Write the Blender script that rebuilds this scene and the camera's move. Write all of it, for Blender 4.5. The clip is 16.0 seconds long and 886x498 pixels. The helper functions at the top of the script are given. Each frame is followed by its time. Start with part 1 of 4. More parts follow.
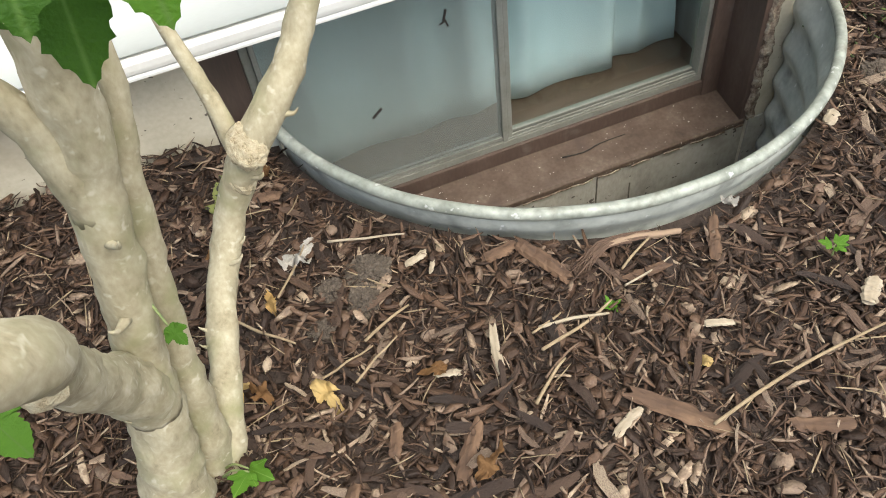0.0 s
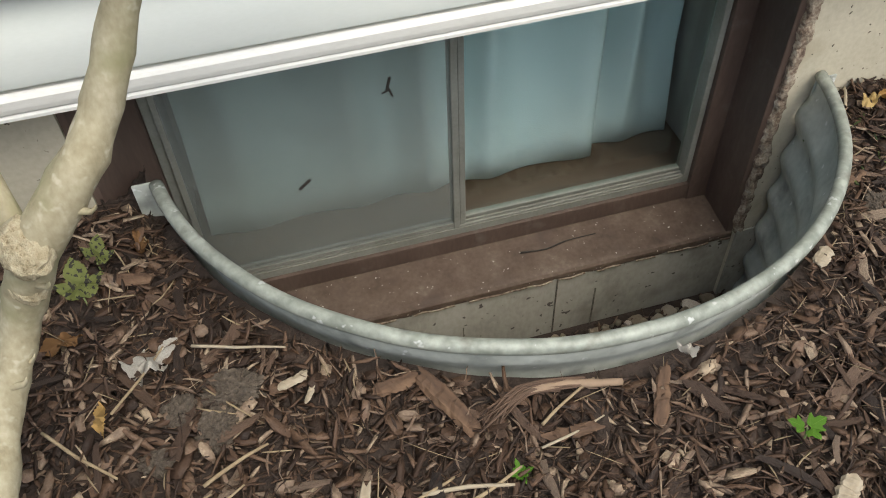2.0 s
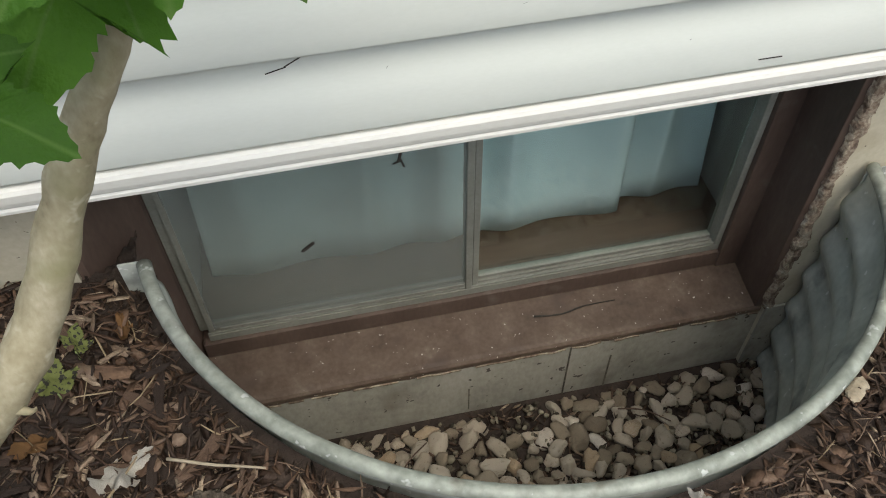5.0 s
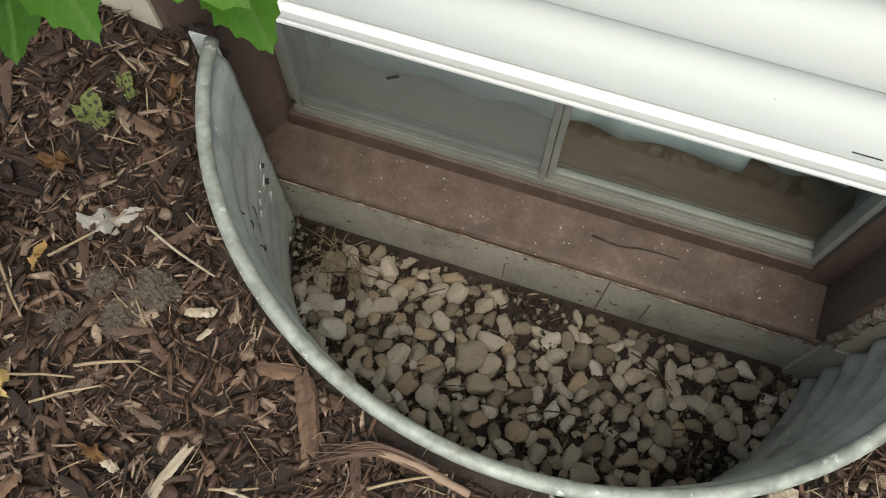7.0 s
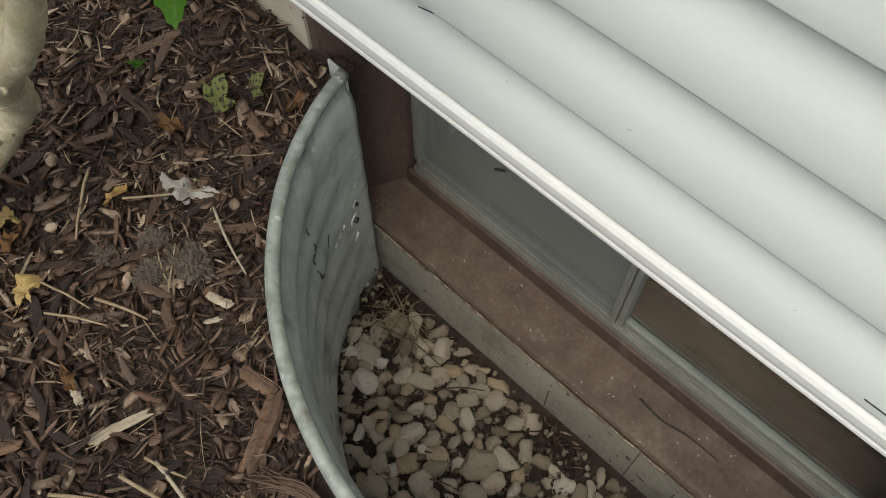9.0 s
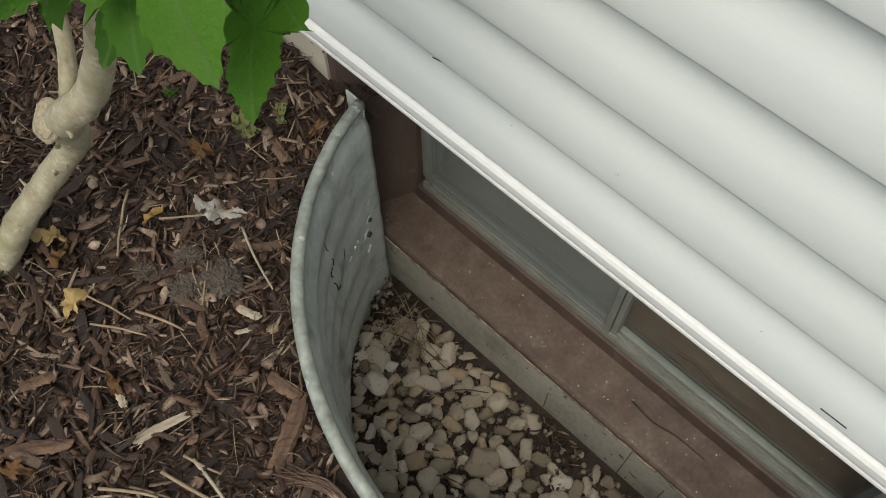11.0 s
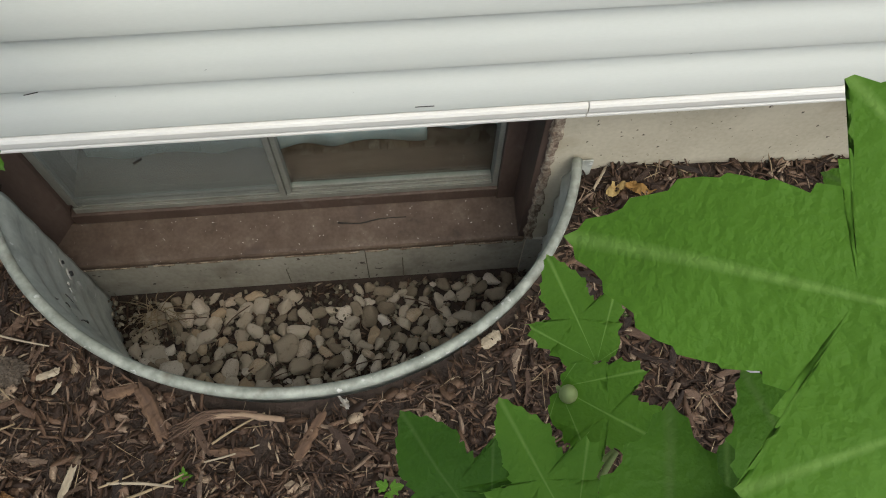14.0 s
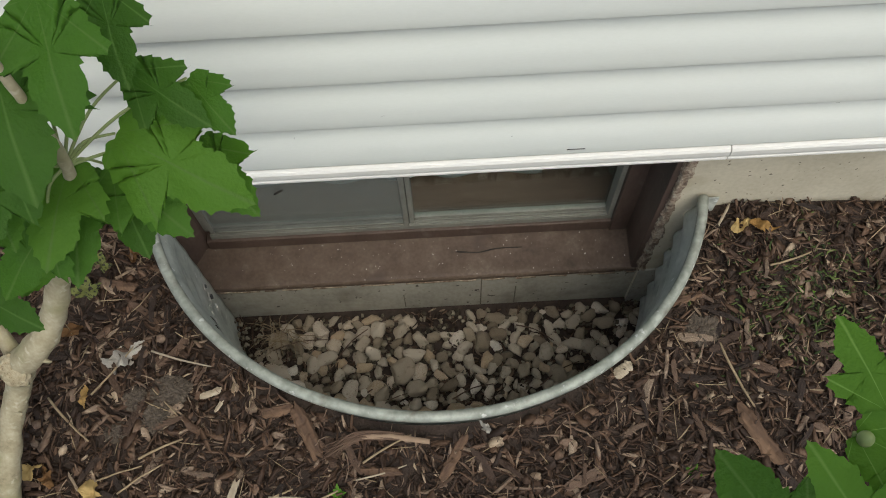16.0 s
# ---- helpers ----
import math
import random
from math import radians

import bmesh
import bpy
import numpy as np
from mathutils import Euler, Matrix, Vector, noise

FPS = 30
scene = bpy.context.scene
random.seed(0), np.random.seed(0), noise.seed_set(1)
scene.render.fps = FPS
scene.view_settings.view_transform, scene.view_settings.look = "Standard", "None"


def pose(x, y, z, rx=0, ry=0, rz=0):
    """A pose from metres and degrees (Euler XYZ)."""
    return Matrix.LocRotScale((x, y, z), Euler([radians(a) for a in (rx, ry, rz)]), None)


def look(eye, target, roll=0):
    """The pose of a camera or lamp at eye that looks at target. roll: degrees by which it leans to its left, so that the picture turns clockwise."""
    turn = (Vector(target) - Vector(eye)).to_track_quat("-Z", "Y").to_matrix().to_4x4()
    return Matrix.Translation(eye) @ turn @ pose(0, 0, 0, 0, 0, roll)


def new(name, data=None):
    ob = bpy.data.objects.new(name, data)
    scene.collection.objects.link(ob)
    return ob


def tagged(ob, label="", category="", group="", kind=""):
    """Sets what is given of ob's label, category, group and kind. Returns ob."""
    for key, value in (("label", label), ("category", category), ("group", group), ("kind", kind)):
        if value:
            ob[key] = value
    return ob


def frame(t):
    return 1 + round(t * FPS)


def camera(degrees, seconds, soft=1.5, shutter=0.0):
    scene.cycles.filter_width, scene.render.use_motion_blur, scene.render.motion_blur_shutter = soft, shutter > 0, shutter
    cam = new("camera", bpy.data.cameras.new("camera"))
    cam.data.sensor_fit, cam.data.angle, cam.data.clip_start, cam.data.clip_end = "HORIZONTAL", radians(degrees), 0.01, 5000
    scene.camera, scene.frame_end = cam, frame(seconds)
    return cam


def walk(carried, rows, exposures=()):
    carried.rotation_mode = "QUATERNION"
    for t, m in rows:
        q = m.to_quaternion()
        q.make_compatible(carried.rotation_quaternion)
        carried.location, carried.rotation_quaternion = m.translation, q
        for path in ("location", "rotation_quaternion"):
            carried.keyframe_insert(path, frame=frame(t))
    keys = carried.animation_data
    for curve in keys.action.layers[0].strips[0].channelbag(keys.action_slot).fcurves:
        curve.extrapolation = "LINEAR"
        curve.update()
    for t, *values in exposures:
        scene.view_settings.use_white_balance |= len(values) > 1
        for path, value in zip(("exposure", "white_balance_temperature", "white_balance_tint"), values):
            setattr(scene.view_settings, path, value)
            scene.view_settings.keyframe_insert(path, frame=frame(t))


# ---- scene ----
cam = camera(55.92, 16.0, soft=1.0)
PATH = [
    (0, (-0.4626, -0.9804, 0.9042), (-0.2246, -0.0659, -0.2608), -8.67),
    (0.5, (-0.4463, -0.9356, 0.8988), (-0.2379, -0.0194, -0.2705), -10.24),
    (1, (-0.3786, -0.8925, 0.8532), (-0.1211, 0.0525, -0.2829), -8.18),
    (1.5, (-0.3320, -0.8563, 0.8106), (-0.0644, 0.0908, -0.3215), -4.40),
    (2, (-0.2895, -0.8302, 0.8019), (-0.0419, 0.1401, -0.3149), -2.43),
    (2.5, (-0.2740, -0.8237, 0.8165), (-0.0273, 0.1603, -0.2883), -2.02),
    (3, (-0.2738, -0.8297, 0.8185), (-0.0286, 0.1544, -0.2866), -2.42),
    (3.5, (-0.2741, -0.8326, 0.8192), (-0.0224, 0.1457, -0.2897), -2.54),
    (4, (-0.2747, -0.8313, 0.8205), (-0.0192, 0.1370, -0.2962), -2.12),
    (4.2, (-0.2841, -0.8140, 0.8321), (-0.0367, 0.1572, -0.2839), -1.74),
    (6.3, (-0.0465, -0.4632, 0.8867), (-0.0496, 0.1412, -0.4861), 1.17),
    (6.5, (-0.0367, -0.4768, 0.9016), (-0.0745, 0.0744, -0.4930), 2.02),
    (7, (0.0093, -0.4834, 0.9405), (-0.1618, 0.0289, -0.4589), 0.00),
    (7.5, (0.0495, -0.4808, 0.9755), (-0.1904, 0.0038, -0.4236), -2.00),
    (8, (0.0714, -0.4538, 0.9550), (-0.2480, 0.0952, -0.4039), -2.88),
    (8.5, (0.1097, -0.4270, 0.9153), (-0.3024, 0.0657, -0.4402), -3.02),
    (9, (0.1412, -0.4276, 0.9305), (-0.3560, 0.0831, -0.3893), -0.61),
    (9.2, (0.1371, -0.4188, 0.9371), (-0.4004, 0.1162, -0.3571), -0.19),
    (11.3, (0.1552, -0.4666, 1.0698), (-0.3230, 0.0208, -0.2658), -1.25),
    (11.5, (0.1753, -0.4826, 1.1014), (-0.2879, -0.0038, -0.2425), -2.50),
    (12, (0.1926, -0.5299, 1.1473), (-0.2153, -0.0410, -0.2108), -7.42),
    (12.5, (0.2114, -0.5707, 1.1776), (-0.0883, -0.0347, -0.1910), -6.21),
    (13, (0.2068, -0.6141, 1.2179), (0.0266, -0.0507, -0.1605), -5.57),
    (13.5, (0.2061, -0.6542, 1.2395), (0.1613, -0.0715, -0.1420), -0.86),
    (14, (0.2012, -0.6797, 1.2620), (0.2750, -0.0860, -0.1135), 2.50),
    (14.5, (0.1679, -0.6900, 1.2764), (0.1932, -0.0864, -0.0966), -2.76),
    (15, (0.1062, -0.6967, 1.3123), (0.0467, -0.0843, -0.0558), -8.09),
    (15.5, (0.0687, -0.6908, 1.3265), (0.0258, -0.0603, -0.0339), -6.10),
    (16, (0.0532, -0.6767, 1.3329), (0.0479, -0.0478, -0.0289), -3.49),
]
walk(cam, [(t, look(eye, target, roll)) for t, eye, target, roll in PATH],
     [(0.0, 1.02, 6200, 5), (0.5, 1.42, 6200, 5), (1.0, 1.04, 6200, 5), (1.5, 0.82, 6200, 5), (2.0, 0.48, 6200, 5), (2.5, 0.37, 6150, 4), (4.2, 0.34, 6150, 4), (6.3, 0.12, 6150, 4), (7.0, 0.52, 6150, 4), (7.5, 0.23, 6150, 4), (8.0, 0.08, 6150, 4), (9.0, 0.05, 6150, 4), (16.0, 0.0, 6150, 4)])

# ---- light ----
world = bpy.data.worlds.new("overcast_sky")
scene.world = world
world.use_nodes = True
wn = world.node_tree.nodes
sky = wn.new("ShaderNodeTexSky")
sky.sky_type, sky.sun_disc = "NISHITA", False
sky.sun_elevation, sky.sun_rotation = radians(60.1), radians(155.6)
sky.air_density, sky.dust_density, sky.ozone_density = 1.0, 6.0, 0.6
wn["Background"].inputs["Strength"].default_value = 0.15
world.node_tree.links.new(sky.outputs["Color"], wn["Background"].inputs["Color"])

sun = new("sun", bpy.data.lights.new("sun", "SUN"))
sun.data.energy, sun.data.angle, sun.data.color = 1.1, radians(60), (1.0, 0.98, 0.93)
sun.matrix_world = look((1.0, -2.2, 4.2), (0, 0, 0))

# ---- materials ----


def material(name, stops, scale=20.0, rough=0.8, metal=0.0, bump=0.3, fine=180.0, dist=0.004, stretch=(1, 1, 1),
             stain=None, stain_scale=4.0, stain_edge=(0.5, 0.7), island=False, random_object=False, spec=0.5, transmit=0.0, speck=None, speck_scale=200.0, speck_edge=(0.7, 0.74), veins=None):
    """A node material: colour ramp over two noises, a second stain colour, and a fine relief."""
    m = bpy.data.materials.new(name)
    m.use_nodes = True
    nt = m.node_tree
    nd, ln = nt.nodes, nt.links
    p = nd["Principled BSDF"]
    p.inputs["Roughness"].default_value, p.inputs["Metallic"].default_value = rough, metal
    p.inputs["Specular IOR Level"].default_value = spec
    tc, mp = nd.new("ShaderNodeTexCoord"), nd.new("ShaderNodeMapping")
    mp.inputs["Scale"].default_value = stretch
    ln.new(tc.outputs["Object"], mp.inputs["Vector"])
    n1, n2 = nd.new("ShaderNodeTexNoise"), nd.new("ShaderNodeTexNoise")
    n1.inputs["Scale"].default_value, n1.inputs["Detail"].default_value = scale, 6
    n2.inputs["Scale"].default_value, n2.inputs["Detail"].default_value = fine, 4
    for n in (n1, n2):
        ln.new(mp.outputs["Vector"], n.inputs["Vector"])
    mix = nd.new("ShaderNodeMath")
    mix.operation = "MULTIPLY_ADD"
    mix.inputs[1].default_value = 0.35
    ln.new(n2.outputs["Fac"], mix.inputs[0])
    half = nd.new("ShaderNodeMath")
    half.operation = "MULTIPLY"
    half.inputs[1].default_value = 0.65
    ln.new(n1.outputs["Fac"], half.inputs[0])
    ln.new(half.outputs[0], mix.inputs[2])
    fac = mix.outputs[0]
    if island or random_object:
        src = nd.new("ShaderNodeNewGeometry").outputs["Random Per Island"] if island else nd.new("ShaderNodeObjectInfo").outputs["Random"]
        add = nd.new("ShaderNodeMath")
        add.operation = "MULTIPLY_ADD"
        add.inputs[1].default_value = 0.5
        ln.new(fac, add.inputs[0])
        sc = nd.new("ShaderNodeMath")
        sc.operation = "MULTIPLY_ADD"
        sc.inputs[1].default_value, sc.inputs[2].default_value = 0.98, -0.24
        ln.new(src, sc.inputs[0])
        ln.new(sc.outputs[0], add.inputs[2])
        fac = add.outputs[0]
    ramp = nd.new("ShaderNodeValToRGB")
    el = ramp.color_ramp.elements
    while len(el) < len(stops):
        el.new(0.5)
    for e, (pos, c) in zip(el, stops):
        e.position, e.color = pos, (*c, 1)
    ln.new(fac, ramp.inputs["Fac"])
    col = ramp.outputs["Color"]
    if stain:
        n3 = nd.new("ShaderNodeTexNoise")
        n3.inputs["Scale"].default_value, n3.inputs["Detail"].default_value = stain_scale, 8
        ln.new(tc.outputs["Object"], n3.inputs["Vector"])
        mr = nd.new("ShaderNodeMapRange")
        mr.inputs["From Min"].default_value, mr.inputs["From Max"].default_value = stain_edge
        ln.new(n3.outputs["Fac"], mr.inputs["Value"])
        mx = nd.new("ShaderNodeMix")
        mx.data_type = "RGBA"
        ln.new(mr.outputs["Result"], mx.inputs["Factor"])
        ln.new(col, mx.inputs[6])
        mx.inputs[7].default_value = (*stain, 1)
        col = mx.outputs[2]
    if speck:
        n4 = nd.new("ShaderNodeTexNoise")
        n4.inputs["Scale"].default_value, n4.inputs["Detail"].default_value = speck_scale, 2
        ln.new(tc.outputs["Object"], n4.inputs["Vector"])
        mr = nd.new("ShaderNodeMapRange")
        mr.inputs["From Min"].default_value, mr.inputs["From Max"].default_value = speck_edge
        ln.new(n4.outputs["Fac"], mr.inputs["Value"])
        mx = nd.new("ShaderNodeMix")
        mx.data_type = "RGBA"
        ln.new(mr.outputs["Result"], mx.inputs["Factor"])
        ln.new(col, mx.inputs[6])
        mx.inputs[7].default_value = (*speck, 1)
        col = mx.outputs[2]
    if veins:
        xyz, ang, mul, sn, ab = nd.new("ShaderNodeSeparateXYZ"), *(nd.new("ShaderNodeMath") for _ in range(4))
        ang.operation, mul.operation, sn.operation, ab.operation = "ARCTAN2", "MULTIPLY", "SINE", "ABSOLUTE"
        mul.inputs[1].default_value = 4.5
        ln.new(tc.outputs["Object"], xyz.inputs[0])
        ln.new(xyz.outputs["X"], ang.inputs[0])
        ln.new(xyz.outputs["Y"], ang.inputs[1])
        ln.new(ang.outputs[0], mul.inputs[0])
        ln.new(mul.outputs[0], sn.inputs[0])
        ln.new(sn.outputs[0], ab.inputs[0])
        mr = nd.new("ShaderNodeMapRange")
        mr.inputs["From Min"].default_value, mr.inputs["From Max"].default_value = 0.12, 0.02
        mr.inputs["To Max"].default_value = 0.7
        ln.new(ab.outputs[0], mr.inputs["Value"])
        mx = nd.new("ShaderNodeMix")
        mx.data_type = "RGBA"
        ln.new(mr.outputs["Result"], mx.inputs["Factor"])
        ln.new(col, mx.inputs[6])
        mx.inputs[7].default_value = (*veins, 1)
        col = mx.outputs[2]
    ln.new(col, p.inputs["Base Color"])
    bm_ = nd.new("ShaderNodeBump")
    bm_.inputs["Strength"].default_value, bm_.inputs["Distance"].default_value = bump, dist
    ln.new(mix.outputs[0], bm_.inputs["Height"])
    ln.new(bm_.outputs["Normal"], p.inputs["Normal"])
    if transmit:
        tr = nd.new("ShaderNodeBsdfTranslucent")
        ln.new(col, tr.inputs["Color"])
        ms = nd.new("ShaderNodeMixShader")
        ms.inputs["Fac"].default_value = transmit
        ln.new(p.outputs[0], ms.inputs[1])
        ln.new(tr.outputs[0], ms.inputs[2])
        ln.new(ms.outputs[0], nd["Material Output"].inputs["Surface"])
    return m


M_SIDING = material("white_vinyl", [(0.3, (0.6825, 0.7106, 0.6545)), (0.7, (0.7387, 0.762, 0.7153))], 3, 0.45, bump=0.05, fine=400, stretch=(0.3, 1, 1),
                    stain=(0.7, 0.7, 0.62), stain_scale=2.5, stain_edge=(0.55, 0.9))
M_TRIM = material("dusty_vinyl", [(0.3, (0.665, 0.646, 0.589)), (0.6, (0.76, 0.7505, 0.703))], 6, 0.5, bump=0.06, fine=300, stretch=(0.4, 1, 1))
M_CONC = material("painted_concrete", [(0.3, (0.42, 0.38, 0.28)), (0.6, (0.56, 0.51, 0.39))], 8, 0.9, bump=0.4, fine=120, dist=0.004,
                  stain=(0.36, 0.3, 0.2), stain_scale=7, stain_edge=(0.58, 0.8), speck=(0.1, 0.08, 0.06), speck_scale=85, speck_edge=(0.675, 0.705))
M_CONC2 = material("bare_concrete", [(0.3, (0.26, 0.245, 0.205)), (0.5, (0.38, 0.36, 0.3)), (0.7, (0.46, 0.44, 0.38))], 10, 0.92, bump=0.6, fine=110, dist=0.005,
                   stain=(0.2, 0.18, 0.145), stain_scale=9, stain_edge=(0.55, 0.75), stretch=(1, 1, 0.6), speck=(0.1, 0.085, 0.07), speck_scale=65, speck_edge=(0.685, 0.715))
M_RUBBLE = material("broken_concrete", [(0.3, (0.05, 0.034, 0.024)), (0.44, (0.17, 0.12, 0.085)), (0.55, (0.33, 0.27, 0.2)), (0.68, (0.52, 0.47, 0.37))], 55, 0.95, bump=0.9, fine=250, dist=0.006)
M_BROWN = material("brown_paint", [(0.25, (0.05648, 0.03745, 0.02942)), (0.5, (0.09282, 0.06207, 0.04866)), (0.75, (0.1412, 0.1006, 0.07921))], 14, 0.5, bump=0.25, fine=160, dist=0.002,
                   stain=(0.15, 0.12, 0.1), stain_scale=26, stain_edge=(0.62, 0.8), stretch=(1, 1, 0.3))
M_SILL = material("worn_brown_paint", [(0.25, (0.05039, 0.03219, 0.02223)), (0.42, (0.08998, 0.0599, 0.0415)), (0.58, (0.1259, 0.08835, 0.06298)), (0.75, (0.18, 0.1423, 0.1074))], 26, 0.62, bump=0.6, fine=140, dist=0.003,
                  stain=(0.075, 0.05, 0.038), stain_scale=18, stain_edge=(0.54, 0.72), speck=(0.6, 0.56, 0.5), speck_scale=150, speck_edge=(0.72, 0.74))
M_ALU = material("dull_aluminium", [(0.3, (0.2, 0.2, 0.17)), (0.7, (0.32, 0.32, 0.28))], 16, 0.5, 0.25, bump=0.1, fine=200)
M_STEEL = material("galvanised_steel", [(0.25, (0.3407, 0.3653, 0.3226)), (0.5, (0.4937, 0.5169, 0.4637)), (0.75, (0.6398, 0.6617, 0.5981))], 24, 0.55, 0.1, bump=0.15, fine=90, dist=0.002,
                   stain=(0.16, 0.165, 0.15), stain_scale=16, stain_edge=(0.56, 0.74), speck=(0.7, 0.71, 0.68), speck_scale=55, speck_edge=(0.7, 0.74))
M_RIM = material("weathered_rim", [(0.25, (0.1455, 0.1552, 0.1288)), (0.42, (0.2328, 0.2503, 0.2116)), (0.62, (0.3589, 0.3783, 0.3266)), (0.75, (0.485, 0.5044, 0.4416))], 44, 0.5, 0.1, bump=0.45, fine=120, dist=0.002,
                 stain=(0.14, 0.13, 0.1), stain_scale=26, stain_edge=(0.58, 0.74), speck=(0.52, 0.53, 0.5), speck_scale=70, speck_edge=(0.68, 0.73))
M_SOIL = material("dark_soil", [(0.3, (0.022, 0.015, 0.011)), (0.6, (0.05, 0.034, 0.025)), (0.8, (0.08, 0.056, 0.042))], 30, 0.98, bump=0.9, fine=160, dist=0.01)
MULCH = [(0.0, (0.02, 0.0114, 0.007)), (0.28, (0.036, 0.0205, 0.0125)), (0.5, (0.061, 0.0345, 0.0207)), (0.66, (0.092, 0.054, 0.0325)), (0.78, (0.13, 0.08, 0.051)), (0.88, (0.172, 0.122, 0.086)),
         (0.95, (0.235, 0.17, 0.115)), (1.0, (0.37, 0.29, 0.2))]
M_MULCH = material("bark_mulch", MULCH, 90, 0.62, bump=0.8, fine=420, dist=0.004, island=True, spec=0.3)
M_STONE = material("river_stone", [(0.0, (0.1735, 0.1342, 0.08928)), (0.18, (0.3062, 0.2486, 0.1736)), (0.42, (0.4287, 0.363, 0.2728)), (0.7, (0.541, 0.4723, 0.372)), (0.84, (0.4287, 0.3083, 0.1786)), (1.0, (0.7554, 0.6961, 0.6051))], 30, 0.85,
                   bump=0.6, fine=160, dist=0.005, random_object=True, stain=(0.2, 0.16, 0.11), stain_scale=3, stain_edge=(0.58, 0.8))
M_GRIT = material("small_gravel", [(0.0, (0.02975, 0.02231, 0.01428)), (0.4, (0.09713, 0.07805, 0.04998)), (0.6, (0.2082, 0.1785, 0.1218)), (1.0, (0.3124, 0.2756, 0.1999))], 60, 0.85, bump=0.4, fine=200, island=True)
M_BARK = material("shrub_bark", [(0.25, (0.15, 0.123, 0.0748)), (0.4, (0.299, 0.26, 0.163)), (0.58, (0.414, 0.37, 0.251)), (0.75, (0.528, 0.484, 0.361))], 48, 0.88, bump=0.4, fine=230, dist=0.004, stretch=(1, 1, 0.6),
                  stain=(0.26, 0.25, 0.13), stain_scale=22, stain_edge=(0.5, 0.72), speck=(0.5, 0.46, 0.34), speck_scale=90, speck_edge=(0.62, 0.74))
M_KNOT = material("knot_wood", [(0.32, (0.148, 0.1095, 0.054)), (0.42, (0.3256, 0.2701, 0.1656)), (0.6, (0.4588, 0.4015, 0.2736))], 3, 0.9, bump=0.4, fine=14, dist=0.03)
M_LEAF = material("green_leaf", [(0.0, (0.0328, 0.09, 0.0057)), (0.5, (0.0492, 0.131, 0.00855)), (1.0, (0.0779, 0.18, 0.0133))], 5, 0.6, bump=0.3, fine=30, dist=0.02, random_object=True, transmit=0.4, spec=0.25,
                  veins=(0.085, 0.16, 0.03))
# paler green: young leaves, plus one grown leaf whose through-light is put into colour
M_YOUNG_LIT = material("young_or_lit_leaf", [(0.0, (0.09, 0.209, 0.0162)), (1.0, (0.135, 0.2945, 0.0315))], 5, 0.6, bump=0.3, fine=30, dist=0.02, random_object=True, transmit=0.45, spec=0.25, veins=(0.22, 0.38, 0.08))
M_STALK = material("green_stalk", [(0.3, (0.14, 0.2, 0.06)), (0.7, (0.24, 0.27, 0.11))], 40, 0.7)
M_PALE = material("pale_wood", [(0.3, (0.2091, 0.164, 0.105)), (0.5, (0.3206, 0.2681, 0.1886)), (0.7, (0.4182, 0.3624, 0.2722))], 40, 0.8, bump=0.5, fine=200, stretch=(0.2, 1, 1))
M_STRAW = material("dry_straw", [(0.3, (0.176, 0.124, 0.068)), (0.7, (0.336, 0.264, 0.16))], 40, 0.8)
M_CHUNK = material("bark_chunk", [(0.3, (0.04, 0.02214, 0.01445)), (0.5, (0.1, 0.0574, 0.0323)), (0.75, (0.208, 0.1271, 0.07225))], 26, 0.85, bump=0.8, fine=170, dist=0.005, stretch=(0.25, 1, 1))
M_FIBRE = material("root_fibre", [(0.0, (0.06, 0.034, 0.022)), (0.5, (0.125, 0.078, 0.05)), (1.0, (0.27, 0.19, 0.125))], 40, 0.85, bump=0.6, island=True)
M_DRY = material("dry_leaf", [(0.3, (0.32, 0.29, 0.24)), (0.7, (0.52, 0.49, 0.43))], 50, 0.85, bump=0.5, transmit=0.15)
M_YELLOW = material("yellow_leaf", [(0.2, (0.16, 0.08, 0.025)), (0.45, (0.34, 0.19, 0.05)), (0.75, (0.48, 0.34, 0.13))], 50, 0.75, bump=0.5, transmit=0.2, random_object=True)
M_PETAL = material("faded_petal", [(0.3, (0.5, 0.48, 0.55)), (0.7, (0.7, 0.68, 0.7))], 60, 0.7, transmit=0.3)
M_CLOD = material("grey_clod", [(0.3, (0.042, 0.03078, 0.02189)), (0.5, (0.084, 0.06512, 0.04723)), (0.7, (0.144, 0.1184, 0.08928))], 4, 0.95, bump=0.9, fine=26, dist=0.004)
M_SPOT = material("spotted_leaf", [(0.3, (0.0936, 0.108, 0.0216)), (0.7, (0.18, 0.194, 0.0504))], 5, 0.75, bump=0.4, transmit=0.15, speck=(0.022, 0.02, 0.012), speck_scale=8, speck_edge=(0.54, 0.58))
M_MOSS = material("moss", [(0.0, (0.02, 0.032, 0.008)), (0.6, (0.05, 0.075, 0.016)), (1.0, (0.1, 0.13, 0.03))], 60, 0.9, bump=0.5, island=True)
M_CURTAIN = material("teal_cloth", [(0.3, (0.72, 0.85, 0.86)), (0.7, (0.78, 0.9, 0.9))], 8, 0.9, bump=0.1, fine=600)
M_INNER = material("varnished_wood", [(0.3, (0.11, 0.07, 0.045)), (0.7, (0.18, 0.12, 0.08))], 12, 0.5, bump=0.2, fine=90, stretch=(0.2, 1, 1))
M_CHIP = material("bark_chip", MULCH, 60, 0.65, bump=0.8, fine=300, dist=0.004, random_object=True, stretch=(0.3, 1, 1))
M_ROOM = material("room_plaster", [(0.3, (0.34, 0.32, 0.29)), (0.7, (0.42, 0.4, 0.36))], 6, 0.9)
M_DARK = material("dark_fleck", [(0.3, (0.02, 0.018, 0.015)), (0.7, (0.06, 0.05, 0.04))], 60, 0.9)
